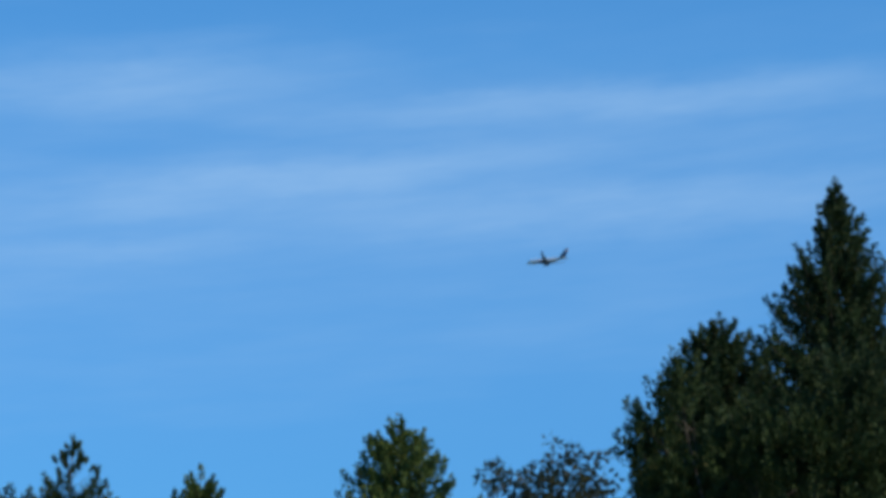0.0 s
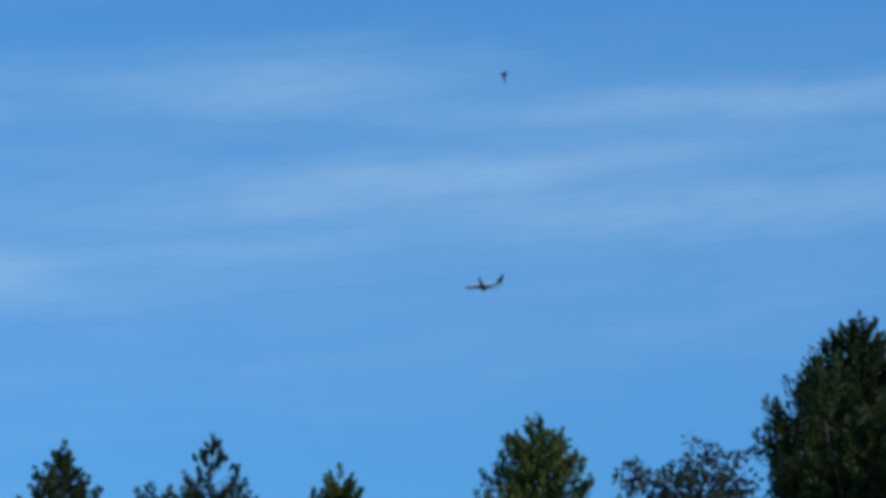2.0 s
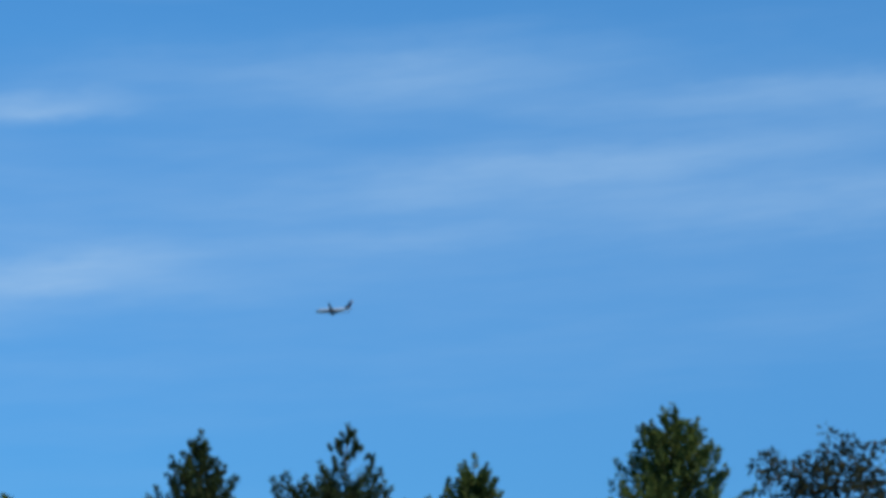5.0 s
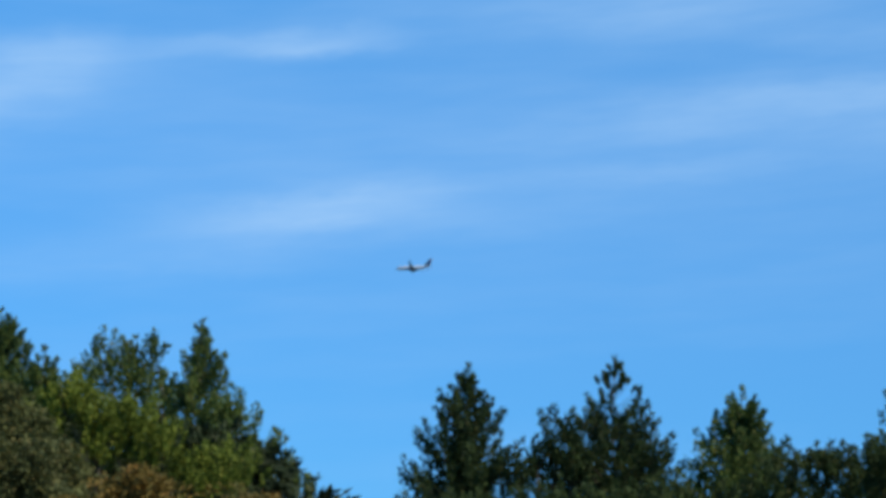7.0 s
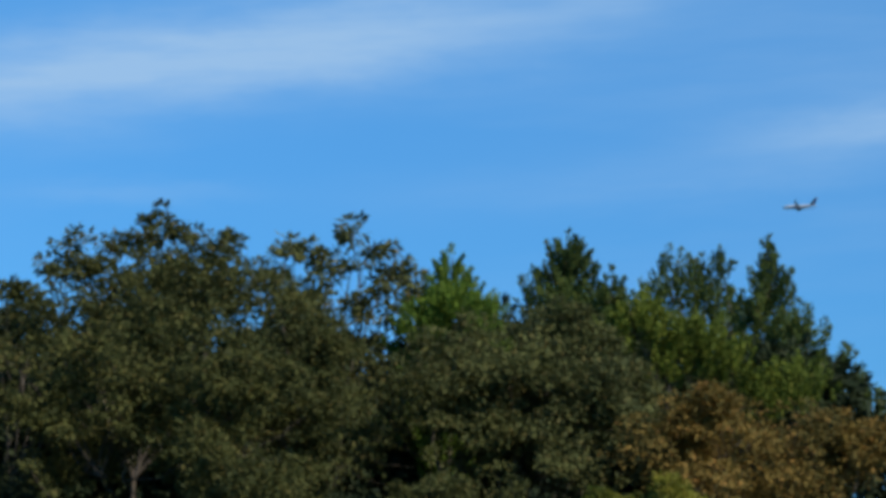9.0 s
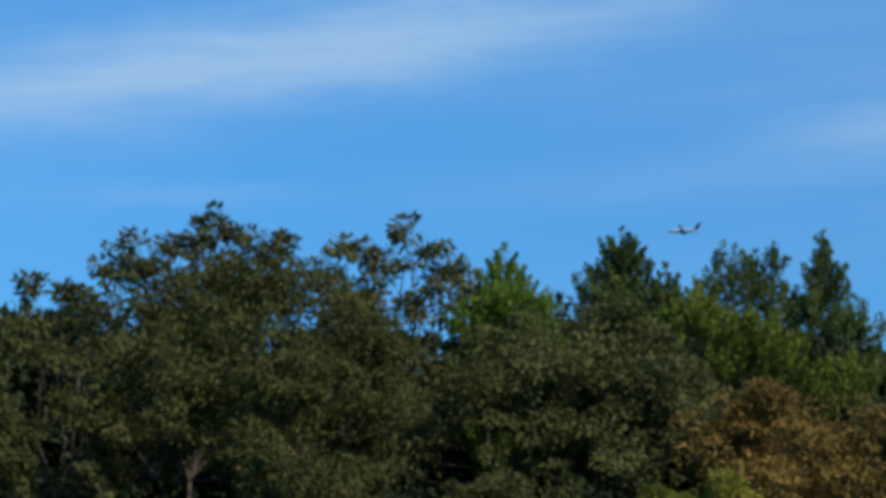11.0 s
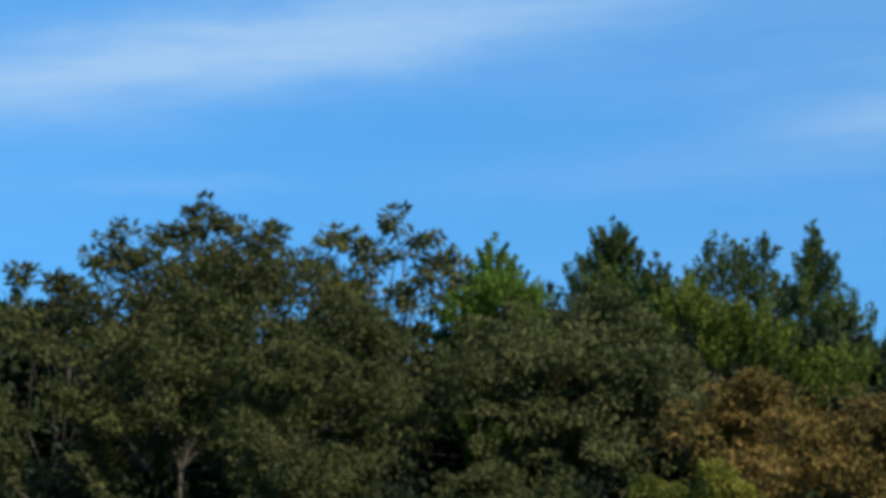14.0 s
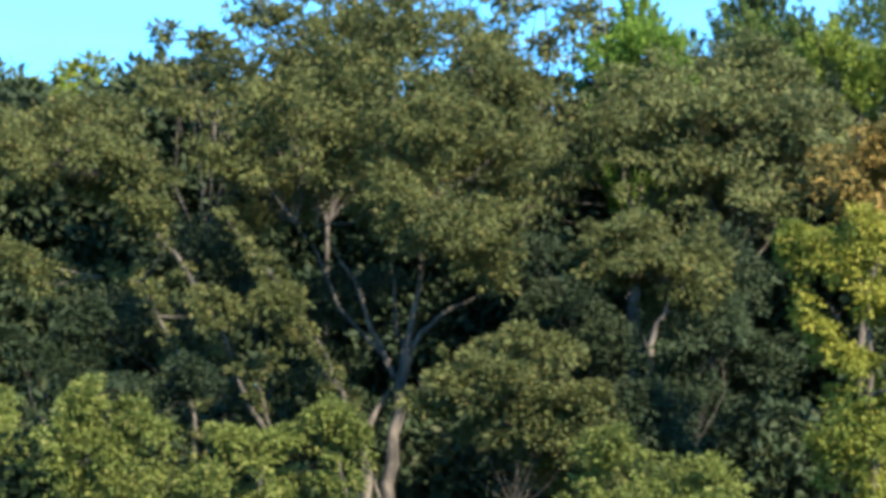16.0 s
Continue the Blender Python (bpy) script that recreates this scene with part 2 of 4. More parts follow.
def bent(a, b, rng, bow=0.12, steps=6):
    """Points from a to b along an uneven bow."""
    a, b = np.array(a, float), np.array(b, float)
    span = np.linalg.norm(b - a)
    off = rng.normal(0, bow * span, 3)
    off[2] = -abs(off[2]) * 0.5
    out = []
    for i in range(steps):
        f = i / (steps - 1)
        out.append(a + (b - a) * f + off * math.sin(math.pi * f) * 0.7 + rng.normal(0, 0.015 * span, 3) * (0 < i < steps - 1))
    return out


def crooked(pts, rad, rng):
    """The same line with an uneven bend put into each stretch."""
    out, radii = [np.array(pts[0])], [rad[0]]
    for a, b, ra, rb in zip(pts, pts[1:], rad, rad[1:]):
        a, b = np.array(a), np.array(b)
        span = np.linalg.norm(b - a)
        for f in (0.35, 0.7):
            out.append(a + (b - a) * f + rng.normal(0, 0.035 * span, 3))
            radii.append((ra + (rb - ra) * f) * rng.uniform(0.9, 1.12))
        out.append(b)
        radii.append(rb)
    return out, radii


def limb(name, points, r0, r1, parent, sides=7):
    n = len(points)
    v, f = tube(points, [r0 + (r1 - r0) * (i / (n - 1)) ** 0.8 for i in range(n)], sides)
    return mesh_object(name, v, f, BARK, parent, True)


def unit(v):
    return v / np.maximum(np.linalg.norm(v, axis=1, keepdims=True), 1e-6)


def leaf_arrays(at, along, face, length, width, rng, fold=0.25):
    """Folded four-cornered leaves that start at `at`, point `along` and turn their upper side to `face`."""
    n = len(at)
    along = unit(along)
    side = unit(np.cross(along, face))
    up = np.cross(side, along)
    length, width = length[:, None], width[:, None]
    mid = at + along * length * 0.45
    v = np.empty((n, 4, 3))
    v[:, 0] = at
    v[:, 1] = mid + side * width + up * width * fold
    v[:, 2] = at + along * length
    v[:, 3] = mid - side * width + up * width * fold
    base = np.arange(n)[:, None] * 4
    return v.reshape(-1, 3), base + np.array([[0, 1, 2, 3]])


def pads(centres, outward, radius, count, flat, length, width, lift, rng, stretch=0.4):
    """Leafy twig ends: `count` leaves in a loose cushion round each centre, pointing away from its heart."""
    n = len(centres) * count
    r = np.repeat(radius, count)[:, None]
    q = unit(rng.normal(size=(n, 3)) + np.array([0, 0, 0.45])) * (0.35 + 0.65 * np.sqrt(rng.random((n, 1))))
    at = np.repeat(centres, count, axis=0) + q * r * np.array([1, 1, flat])
    along = q + np.repeat(outward, count, axis=0) * stretch + rng.normal(0, 0.4, (n, 3)) + np.array([0, 0, lift])
    size = rng.uniform(0.65, 1.25, n)
    face = q * 0.5 + np.repeat(outward, count, axis=0) * 0.9 + rng.normal(0, 0.6, (n, 3)) + np.array([0, 0, 0.45])
    return leaf_arrays(at, along, face, length * size, width * size, rng)


def plumes(bases, axes, lengths, radii, count, needle, rng):
    """Upright conifer shoots: tapered fingers packed with needles that lie along them."""
    n = len(bases) * count
    axis = unit(np.repeat(axes, count, axis=0))
    length, radius = np.repeat(lengths, count)[:, None], np.repeat(radii, count)[:, None]
    s = rng.random((n, 1)) ** 0.85
    girth = np.minimum(1.0, 0.45 + 2.2 * s) * np.sqrt(np.maximum(0.0, 1.0 - s * s * 0.96))
    out = rng.normal(size=(n, 3))
    out = unit(out - axis * (out * axis).sum(1, keepdims=True))
    at = np.repeat(bases, count, axis=0) + axis * s * length + out * radius * girth * np.sqrt(rng.random((n, 1)))
    along = axis + out * 0.4 + rng.normal(0, 0.2, (n, 3))
    size = needle * rng.uniform(0.7, 1.25, n)
    return leaf_arrays(at, along, out + axis * 0.35 + rng.normal(0, 0.35, (n, 3)), size, size * 0.27, rng)


def stand(az, dist):
    a = radians(az)
    return pose(dist * math.sin(a), dist * math.cos(a), 0, 0, 0, -az)


# ---- trees ----
def broadleaf(name, label, category, az, dist, material, lobes, stems=None, seed=0, dense=1.0, leaf=0.0, needles=False, pad=0.006, leaves=44, slim=1.0, deep=True, ragged=1.0, sprigs=9.0):
    """A tree or shrub: stems, limbs that reach each bough of foliage, and a crown of leaf sprays."""
    rng = np.random.default_rng(seed + 100)
    tree = tagged(new(name), label, category, category + "s of the wood")
    tree.matrix_world = stand(az, dist)
    size = leaf or (0.003 if pad < 0.0055 else 0.0023) * dist
    airy = pad < 0.0055
    if deep and not airy and not needles:
        # the far half of the crown
        lobes = lobes + [(dx * 0.9, dy + rx * 1.5, z - 0.15 * rz, rx * 0.95, rz * 0.9) for dx, dy, z, rx, rz in lobes if rx > 0.42 and dy < 1]
    width = size * (0.13 if needles else 0.22)
    cushion = (0.004 if needles else pad) * dist
    centre = np.mean([l[:3] for l in lobes], axis=0)
    low = min(l[2] - l[4] for l in lobes)
    thick = (0.03 + 0.004 * max(l[2] for l in lobes)) * slim
    twigs = []
    if stems:
        for i, s in enumerate(stems):
            pts, rad = [q[:3] for q in s], [q[3] * 0.6 for q in s]
            rad[-1] *= 0.35
            if i == 0 or pts[0][2] < 1.2:
                pts, rad = [(pts[0][0] * 1.02, pts[0][1], -0.1)] + pts, [rad[0] * 1.4] + rad
            pts, rad = crooked(pts, rad, rng)
            v, f = tube(pts, rad, 9)
            mesh_object("trunk" if i == 0 else "limb", v, f, BARK, tree, True)
            for a, b in zip(pts[1:], pts[2:]):
                if (a[2] + b[2]) / 2 > sprigs and np.linalg.norm(b - a) > 0.1:
                    spots = a + (b - a) * rng.random((2, 1)) + rng.normal(0, 0.12, (2, 3))
                    twigs.append(spots)
        thick = 0.028
        holds = [np.array(q[:3]) for s in stems for q in s[max(1, len(s) // 2):]]
    else:
        fork = np.array([centre[0] * 0.6, centre[1] * 0.6, max(0.3, min(low * 0.9, centre[2] * 0.6))])
        foot = np.array([centre[0] * 0.4, centre[1] * 0.4, -0.1])
        limb("trunk", bent(foot, fork, rng, 0.05, 5), thick * 1.5, thick, tree, 9)
    all_c, all_o, all_r = [], [], []
    for dx, dy, z, rx, rz in lobes:
        bough = np.array([dx, dy, z])
        if stems:
            fork = min(holds, key=lambda p: np.linalg.norm((p - bough) * (1, 0.6, 1.6)) + 3 * max(0.0, p[2] - z))
        arm = limb("limb", bent(fork, bough + np.array([0, 0, rz * 0.3]), rng), thick * 0.6, min(0.012, thick * 0.2), tree, 6)
        for _ in range(3):
            tip = bough + unit(rng.normal(size=(1, 3)))[0] * np.array([rx, rx, rz]) * 0.8
            limb("branch", bent(fork + (bough - fork) * rng.uniform(0.6, 0.9), tip, rng, 0.1, 4), thick * 0.25, min(0.006, thick * 0.1), arm, 5)
        area = 4 * math.pi * ((rx * rx + 2 * rx * rz) / 3)
        if airy or needles:
            n = int(max(7, dense * area / (cushion * cushion) * 0.58))
            way = unit(rng.normal(size=(n, 3)) + np.array([0, -0.2, 0.25]))
            lump = np.array([noise.noise(Vector(w) * 2.0 + Vector((dx, dy, z))) for w in way])
            fine = np.array([noise.noise(Vector(w) * 4.6 + Vector((z, dx, dy))) for w in way])
            depth = 0.92 - np.abs(rng.normal(0, 0.15, n)) + 0.5 * lump + 0.24 * fine
            stray = rng.random(n) < (0.0 if needles else 0.1)
            depth[stray] = rng.uniform(1.05, 1.3, stray.sum())
            inner = rng.random(n) < 0.25
            depth[inner] *= rng.uniform(0.15, 0.8, inner.sum())
            all_c.append(bough + way * depth[:, None] * np.array([rx, rx, rz]))
            all_o.append(way)
            all_r.append(cushion * np.where(stray, 0.5, 1.0))
            continue
        # each bough carries several tufts, open beneath, with dark gaps between them
        tuft, cushion = min(0.42, 0.36 * rx), min(pad * dist, 0.5 * rx)
        n = max(5, int(dense * 0.34 * area / (tuft * tuft)))
        way = unit(rng.normal(size=(n, 3)) + np.array([0, -0.25, 0.4]))
        way = way[(way[:, 2] > -0.35) | (rng.random(n) < 0.3)]
        n = len(way)
        lump = np.array([noise.noise(Vector(w) * 1.7 + Vector((dx, dy, z))) for w in way])
        heart = bough + way * (0.66 + 0.55 * lump + rng.normal(0, 0.16, n))[:, None] * np.array([rx, rx, rz])
        each = max(3, int(2.6 * tuft * tuft / (cushion * cushion)))
        m = n * each
        grow = rng.uniform(0.65, 1.3, n)
        q = unit(rng.normal(size=(m, 3)) + np.repeat(way, each, axis=0) * 0.8 + np.array([0, 0, 0.45]))
        swell = tuft * np.repeat(grow, each) * rng.uniform(0.6, 1.08, m)
        stray = rng.random(m) < 0.12
        swell[stray] *= 1.8
        all_c.append(np.repeat(heart, each, axis=0) + q * swell[:, None] * np.array([1, 1, 0.6]))
        all_o.append(unit(q + 0.5 * np.repeat(way, each, axis=0)))
        all_r.append(cushion * np.where(stray, 0.5, 1.0))
    c, o = np.concatenate(all_c), np.concatenate(all_o)
    keep = c[:, 2] > 0.2
    if not airy and not needles and not leaf:
        # uneven growth: boughs sag and reach, and holes open between them
        shift = Vector((seed, 2 * seed, 0))
        keep &= np.array([noise.noise(Vector(p) * 1.5 + shift) + 0.5 * noise.noise(Vector(p) * 3.4 + shift) for p in c]) > -0.13
        c = c + np.array([noise.noise_vector(Vector(p) * 0.8 + shift) for p in c]) * np.array([0.55, 0.4, 0.5]) * ragged
    c, o = c[keep], o[keep]
    r = rng.uniform(0.5, 1.3, len(c)) * np.concatenate(all_r)[keep]
    if twigs:
        twigs = np.concatenate(twigs)
        c, o = np.concatenate([c, twigs]), np.concatenate([o, unit(rng.normal(size=twigs.shape) + np.array([0, -0.3, 0.3]))])
        r = np.concatenate([r, rng.uniform(0.08, 0.17, len(twigs))])
    if needles:
        lean = o * np.array([0.45, 0.45, 0.2]) + np.array([0, 0, 0.9]) + rng.normal(0, 0.15, (len(c), 3))
        tall = dist * rng.uniform(0.005, 0.0095, len(c))
        v, f = plumes(c - unit(lean) * tall[:, None] * 0.6, lean, tall, tall * 0.24, 32, 0.0017 * dist, rng)
    else:
        v, f = pads(c, o, r, leaves, 0.55, size, width, -0.45, rng)
    mesh_object("crown", v, f, material, tree)
    return tree


def conifer(label, az, dist, height, material, profile, seed=0, thin=0.0, fill=1.0, name="cedar_tree"):
    """A cedar: a straight trunk, rising branches in uneven whorls, upright plumes of needles. thin: how far down the top is bare."""
    rng = np.random.default_rng(seed + 500)
    tree = tagged(new(name), label, "cedar tree", "cedar trees of the wood")
    tree.matrix_world = stand(az, dist)
    depths, widths = [0.0] + [p[0] for p in profile] + [height], [0.04] + [p[1] for p in profile]
    widths.append(widths[-1] * 1.15)
    limb("trunk", [(0.05 * math.sin(2 * i + seed), 0, -0.1 + (height - 0.15) * i / 9) for i in range(10)], 0.011 * height, 0.012, tree, 9)
    tall, needle = 0.0078 * dist, 0.0017 * dist
    spots, ways, sizes, girths = [], [], [], []

    def shoot(p, way, size, girth=0.3):
        """A finger of needles whose tip comes to p."""
        way = np.array(way) + rng.normal(0, 0.12, 3)
        way /= np.linalg.norm(way)
        spots.append(np.array(p) - way * size)
        ways.append(way)
        sizes.append(size)
        girths.append(girth)

    h, shown = tall * 0.45, profile[-1][0] * 1.15
    shoot((0, 0, height), (0, 0, 1), tall * 0.75, 0.16 if thin else 0.24)
    while h < min(height - 1.0, shown):
        bare = h < thin
        size = tall * (0.5 + 0.5 * min(1.0, h / (tall * 3))) * (0.6 if bare else 1.0)
        reach = max(0.03, np.interp(h, depths, widths) * 1.02 + size * 0.12)
        count = 4 if bare else max(3, int((3.4 + reach * 5.2) * fill))
        turn = rng.uniform(0, 6.28)
        for k in range(count):
            a = turn + 6.283 * k / count + rng.normal(0, 0.3)
            out = reach * (0.5 + 0.55 * rng.random() ** 0.5)
            side = np.array([math.cos(a), math.sin(a), 0.0])
            tip = side * out + np.array([0, 0, height - h + rng.uniform(-0.25, 0.1) * out + rng.uniform(-0.5, 0.3) * size])
            root = np.array([0, 0, height - h - size - out * 0.55])
            if out > 0.1:
                limb("branch", bent(root, tip - np.array([0, 0, size * 0.6]), rng, 0.06, 4), 0.01 + 0.008 * out, 0.005, tree, 4)
            n = 1 if bare else max(1, round(out / (size * 0.36)))
            for j in range(n):
                f = 1.0 - 0.85 * j / n
                shoot(root + (tip - root) * f + rng.normal(0, size * 0.08, 3), side * (0.15 + 0.22 * f) + np.array([0, 0, 0.9]), size * rng.uniform(0.7, 1.15), 0.13 if bare else 0.225)
        h += size * 0.46 + 0.05 * reach
    sizes = np.array(sizes)
    v, f = plumes(np.array(spots), np.array(ways), sizes, sizes * np.array(girths), 30, needle, rng)
    mesh_object("crown", v, f, material, tree)
    return tree


# ---- ground ----
def make_ground():
    radii = [0, 4, 8, 14, 20, 26, 32, 38, 44, 50, 58, 68, 80, 100, 140, 220, 400, 800, 1600, 3200, 4800]
    around = 96
    verts, faces = [(0, 0, -0.02)], []
    for r in radii[1:]:
        for k in range(around):
            a = 2 * math.pi * k / around
            x, y = r * math.cos(a), r * math.sin(a)
            verts.append((x, y, -0.03 + 0.06 * noise.noise(Vector((x, y, 0)) * 0.15)))
    me = bpy.data.meshes.new("ground")
    for k in range(around):
        faces.append((0, 1 + k, 1 + (k + 1) % around))
    for i in range(len(radii) - 2):
        o, q = 1 + i * around, 1 + (i + 1) * around
        faces += [(o + k, q + k, q + (k + 1) % around, o + (k + 1) % around) for k in range(around)]
    me.from_pydata(verts, [], faces)
    me.materials.append(SOIL)
    tagged(new("ground", me), "rough grass and leaf litter under the trees", "ground", kind="structure")


make_ground()


def shade_thicket(name, label, az0, az1, dist, height, material, seed, count):
    """Filler undergrowth that nobody could count, added where the wood's shade goes dark."""
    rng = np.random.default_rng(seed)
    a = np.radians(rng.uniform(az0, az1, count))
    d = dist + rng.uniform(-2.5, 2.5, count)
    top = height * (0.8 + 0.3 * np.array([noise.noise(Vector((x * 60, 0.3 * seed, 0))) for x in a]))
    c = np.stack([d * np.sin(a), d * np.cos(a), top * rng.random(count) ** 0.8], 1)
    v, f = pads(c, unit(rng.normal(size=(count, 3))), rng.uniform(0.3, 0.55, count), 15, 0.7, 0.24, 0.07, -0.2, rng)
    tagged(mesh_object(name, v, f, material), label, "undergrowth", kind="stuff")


# Added leaf sheets; the shade of the wood is in their colour.
shade_thicket("undergrowth", "filler undergrowth deep in the wood, darkened to stand for shade", -37, -14.0, 57, 8.0, SHADE_LEAF, 41, 4800)
shade_thicket("undergrowth", "low filler undergrowth at the foot of the trees, darkened for shade", -37, -13.0, 49.5, 3.3, SHADE_LEAF, 44, 2500)
shade_thicket("undergrowth", "filler undergrowth deep in the wood, darkened to stand for shade", -38, -14.5, 63, 9.8, SHADE_LEAF, 43, 7000)
shade_thicket("undergrowth", "filler undergrowth below the conifers, darkened for shade", -14.5, 12, 84, 9.0, SHADE_LEAF, 42, 3200)

# the tall pair beside the gap
conifer("tall dark green cedar with a pointed narrow top", 8.27, 66, 19.62, CEDAR, [(0.67, 0.32), (1.33, 0.83), (2.67, 1.49), (4, 2.2), (6.4, 3.15)], seed=1, fill=1.35)
conifer("broad dark cedar with a rounded top beside a taller one", 5.77, 62, 15.44, CEDAR, [(0.31, 0.53), (0.75, 1.03), (1.5, 1.57), (2.51, 1.88), (4.13, 2.25)], seed=2, fill=1.4)
broadleaf("broadleaf_tree", "dense dark green broadleaf tree in front of the cedars", "broadleaf tree", 7.54, 57, CEDAR,
          [(0.99, 0, 12.59, 1.27, 1.04), (0.25, 0, 11.31, 1.73, 1.27), (-1.12, 0, 11.46, 1.27, 1.04), (-2.29, 0, 10.67, 1.04, 0.81), (-2.6, 0, 12.68, 0.58, 0.69), (-3.08, 0, 11.86, 0.63, 0.69), (-3.49, 0, 11.52, 0.48, 0.52), (-3.1, 0, 10.8, 0.69, 0.58), (1.38, 0, 10.94, 1.04, 1.27)], seed=3, needles=True)
broadleaf("broadleaf_tree", "thin-leaved open tree with bare twig ends", "broadleaf tree", 2.22, 75, SPARSE,
          [(0.17, 0, 14.23, 0.76, 0.58), (-1.59, 0, 13.85, 0.3, 0.48), (1.16, 0, 13.91, 0.58, 0.58), (-0.52, 0, 13.54, 1.14, 0.45), (0.55, 0, 13.3, 1.36, 0.61)], seed=4, dense=0.5, pad=0.0036, leaves=13)
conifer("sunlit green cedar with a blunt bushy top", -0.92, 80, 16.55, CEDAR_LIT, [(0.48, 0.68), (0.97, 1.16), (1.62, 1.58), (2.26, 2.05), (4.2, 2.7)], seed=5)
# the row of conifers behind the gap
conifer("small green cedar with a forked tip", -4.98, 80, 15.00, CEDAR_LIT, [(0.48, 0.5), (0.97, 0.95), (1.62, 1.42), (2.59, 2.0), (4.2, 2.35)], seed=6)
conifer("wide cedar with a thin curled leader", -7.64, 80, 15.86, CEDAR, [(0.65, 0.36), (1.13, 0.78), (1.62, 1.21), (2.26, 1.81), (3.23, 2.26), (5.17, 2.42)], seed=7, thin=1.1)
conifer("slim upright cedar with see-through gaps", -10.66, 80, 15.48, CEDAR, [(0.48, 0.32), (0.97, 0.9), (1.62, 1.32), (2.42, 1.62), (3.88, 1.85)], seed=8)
broadleaf("low_tree", "rounded green shrub crowns below the conifers", "low tree", -10.09, 70, CEDAR,
          [(-3.4, 0, 8.3, 0.8, 0.5), (-2.8, 0, 8.75, 0.75, 0.5), (-1.44, 0, 9.52, 1.41, 0.78), (0.1, 0, 9.78, 1.56, 0.78), (-2.41, 0, 8.93, 0.99, 0.57), (1.49, 0, 10.03, 1.27, 0.85), (-0.59, 0, 8.84, 2.12, 0.99)], seed=9, slim=0.4, needles=True, dense=0.65)
broadleaf("low_tree", "rounded green shrub crowns below the conifers", "low tree", -5.19, 70, CEDAR,
          [(-0.5, 0, 10.19, 1.41, 0.57), (1.46, 0, 10.65, 1.27, 0.57), (2.86, 0, 10.68, 1.27, 0.71), (3.69, 0, 11.26, 0.71, 0.85), (-2.05, 0, 10.16, 1.7, 0.71), (2.58, 0, 11.38, 0.57, 0.42)], seed=10, slim=0.4, needles=True, dense=0.65)
broadleaf("low_tree", "rounded green shrub crowns below the conifers", "low tree", -2.03, 70, CEDAR,
          [(-2.1, 0, 11.32, 1.27, 0.42), (0.03, 0, 11.34, 1.84, 0.64), (2.14, 0, 11.36, 1.56, 0.57)], seed=11, slim=0.4, needles=True, dense=0.65)
broadleaf("conifer_tree", "bushy conifer boughs beside a wide cedar", "conifer tree", -8.90, 79, CEDAR,
          [(0.21, 0, 13.28, 0.61, 0.72), (-0.42, 0, 12.61, 0.56, 0.56), (0.7, 0, 12.56, 0.8, 0.8), (-0.81, 0, 12.04, 0.8, 0.56)], seed=33, needles=True)
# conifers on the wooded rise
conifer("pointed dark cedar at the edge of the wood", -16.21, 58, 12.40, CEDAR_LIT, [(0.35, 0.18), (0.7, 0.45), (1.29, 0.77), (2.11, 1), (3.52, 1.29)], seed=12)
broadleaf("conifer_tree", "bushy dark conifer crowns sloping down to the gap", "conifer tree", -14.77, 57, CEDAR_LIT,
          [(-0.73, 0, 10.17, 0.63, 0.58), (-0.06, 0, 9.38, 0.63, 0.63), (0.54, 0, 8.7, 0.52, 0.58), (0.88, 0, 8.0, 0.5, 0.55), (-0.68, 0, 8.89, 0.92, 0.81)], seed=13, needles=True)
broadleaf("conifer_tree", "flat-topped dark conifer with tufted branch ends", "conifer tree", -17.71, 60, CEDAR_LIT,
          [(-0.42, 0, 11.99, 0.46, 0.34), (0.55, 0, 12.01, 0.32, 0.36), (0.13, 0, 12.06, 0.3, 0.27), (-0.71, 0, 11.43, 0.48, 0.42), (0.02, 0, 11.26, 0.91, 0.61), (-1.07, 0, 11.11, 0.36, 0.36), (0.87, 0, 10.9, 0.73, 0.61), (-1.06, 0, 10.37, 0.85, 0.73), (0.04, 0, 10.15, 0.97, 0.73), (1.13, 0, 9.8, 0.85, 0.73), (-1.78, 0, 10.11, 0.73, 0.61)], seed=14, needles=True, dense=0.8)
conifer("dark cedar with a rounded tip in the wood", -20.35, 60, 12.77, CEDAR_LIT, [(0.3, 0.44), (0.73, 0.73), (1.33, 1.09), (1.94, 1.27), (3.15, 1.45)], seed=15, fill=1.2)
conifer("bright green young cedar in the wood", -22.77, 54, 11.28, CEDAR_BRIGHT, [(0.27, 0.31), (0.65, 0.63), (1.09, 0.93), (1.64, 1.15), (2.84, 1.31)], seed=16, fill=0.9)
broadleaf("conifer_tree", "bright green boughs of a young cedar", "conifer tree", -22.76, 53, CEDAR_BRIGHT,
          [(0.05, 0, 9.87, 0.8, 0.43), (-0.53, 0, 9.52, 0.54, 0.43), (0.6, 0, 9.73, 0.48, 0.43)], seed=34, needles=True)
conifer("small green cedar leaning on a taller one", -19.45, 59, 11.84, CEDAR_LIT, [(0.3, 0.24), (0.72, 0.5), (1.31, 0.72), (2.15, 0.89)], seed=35)
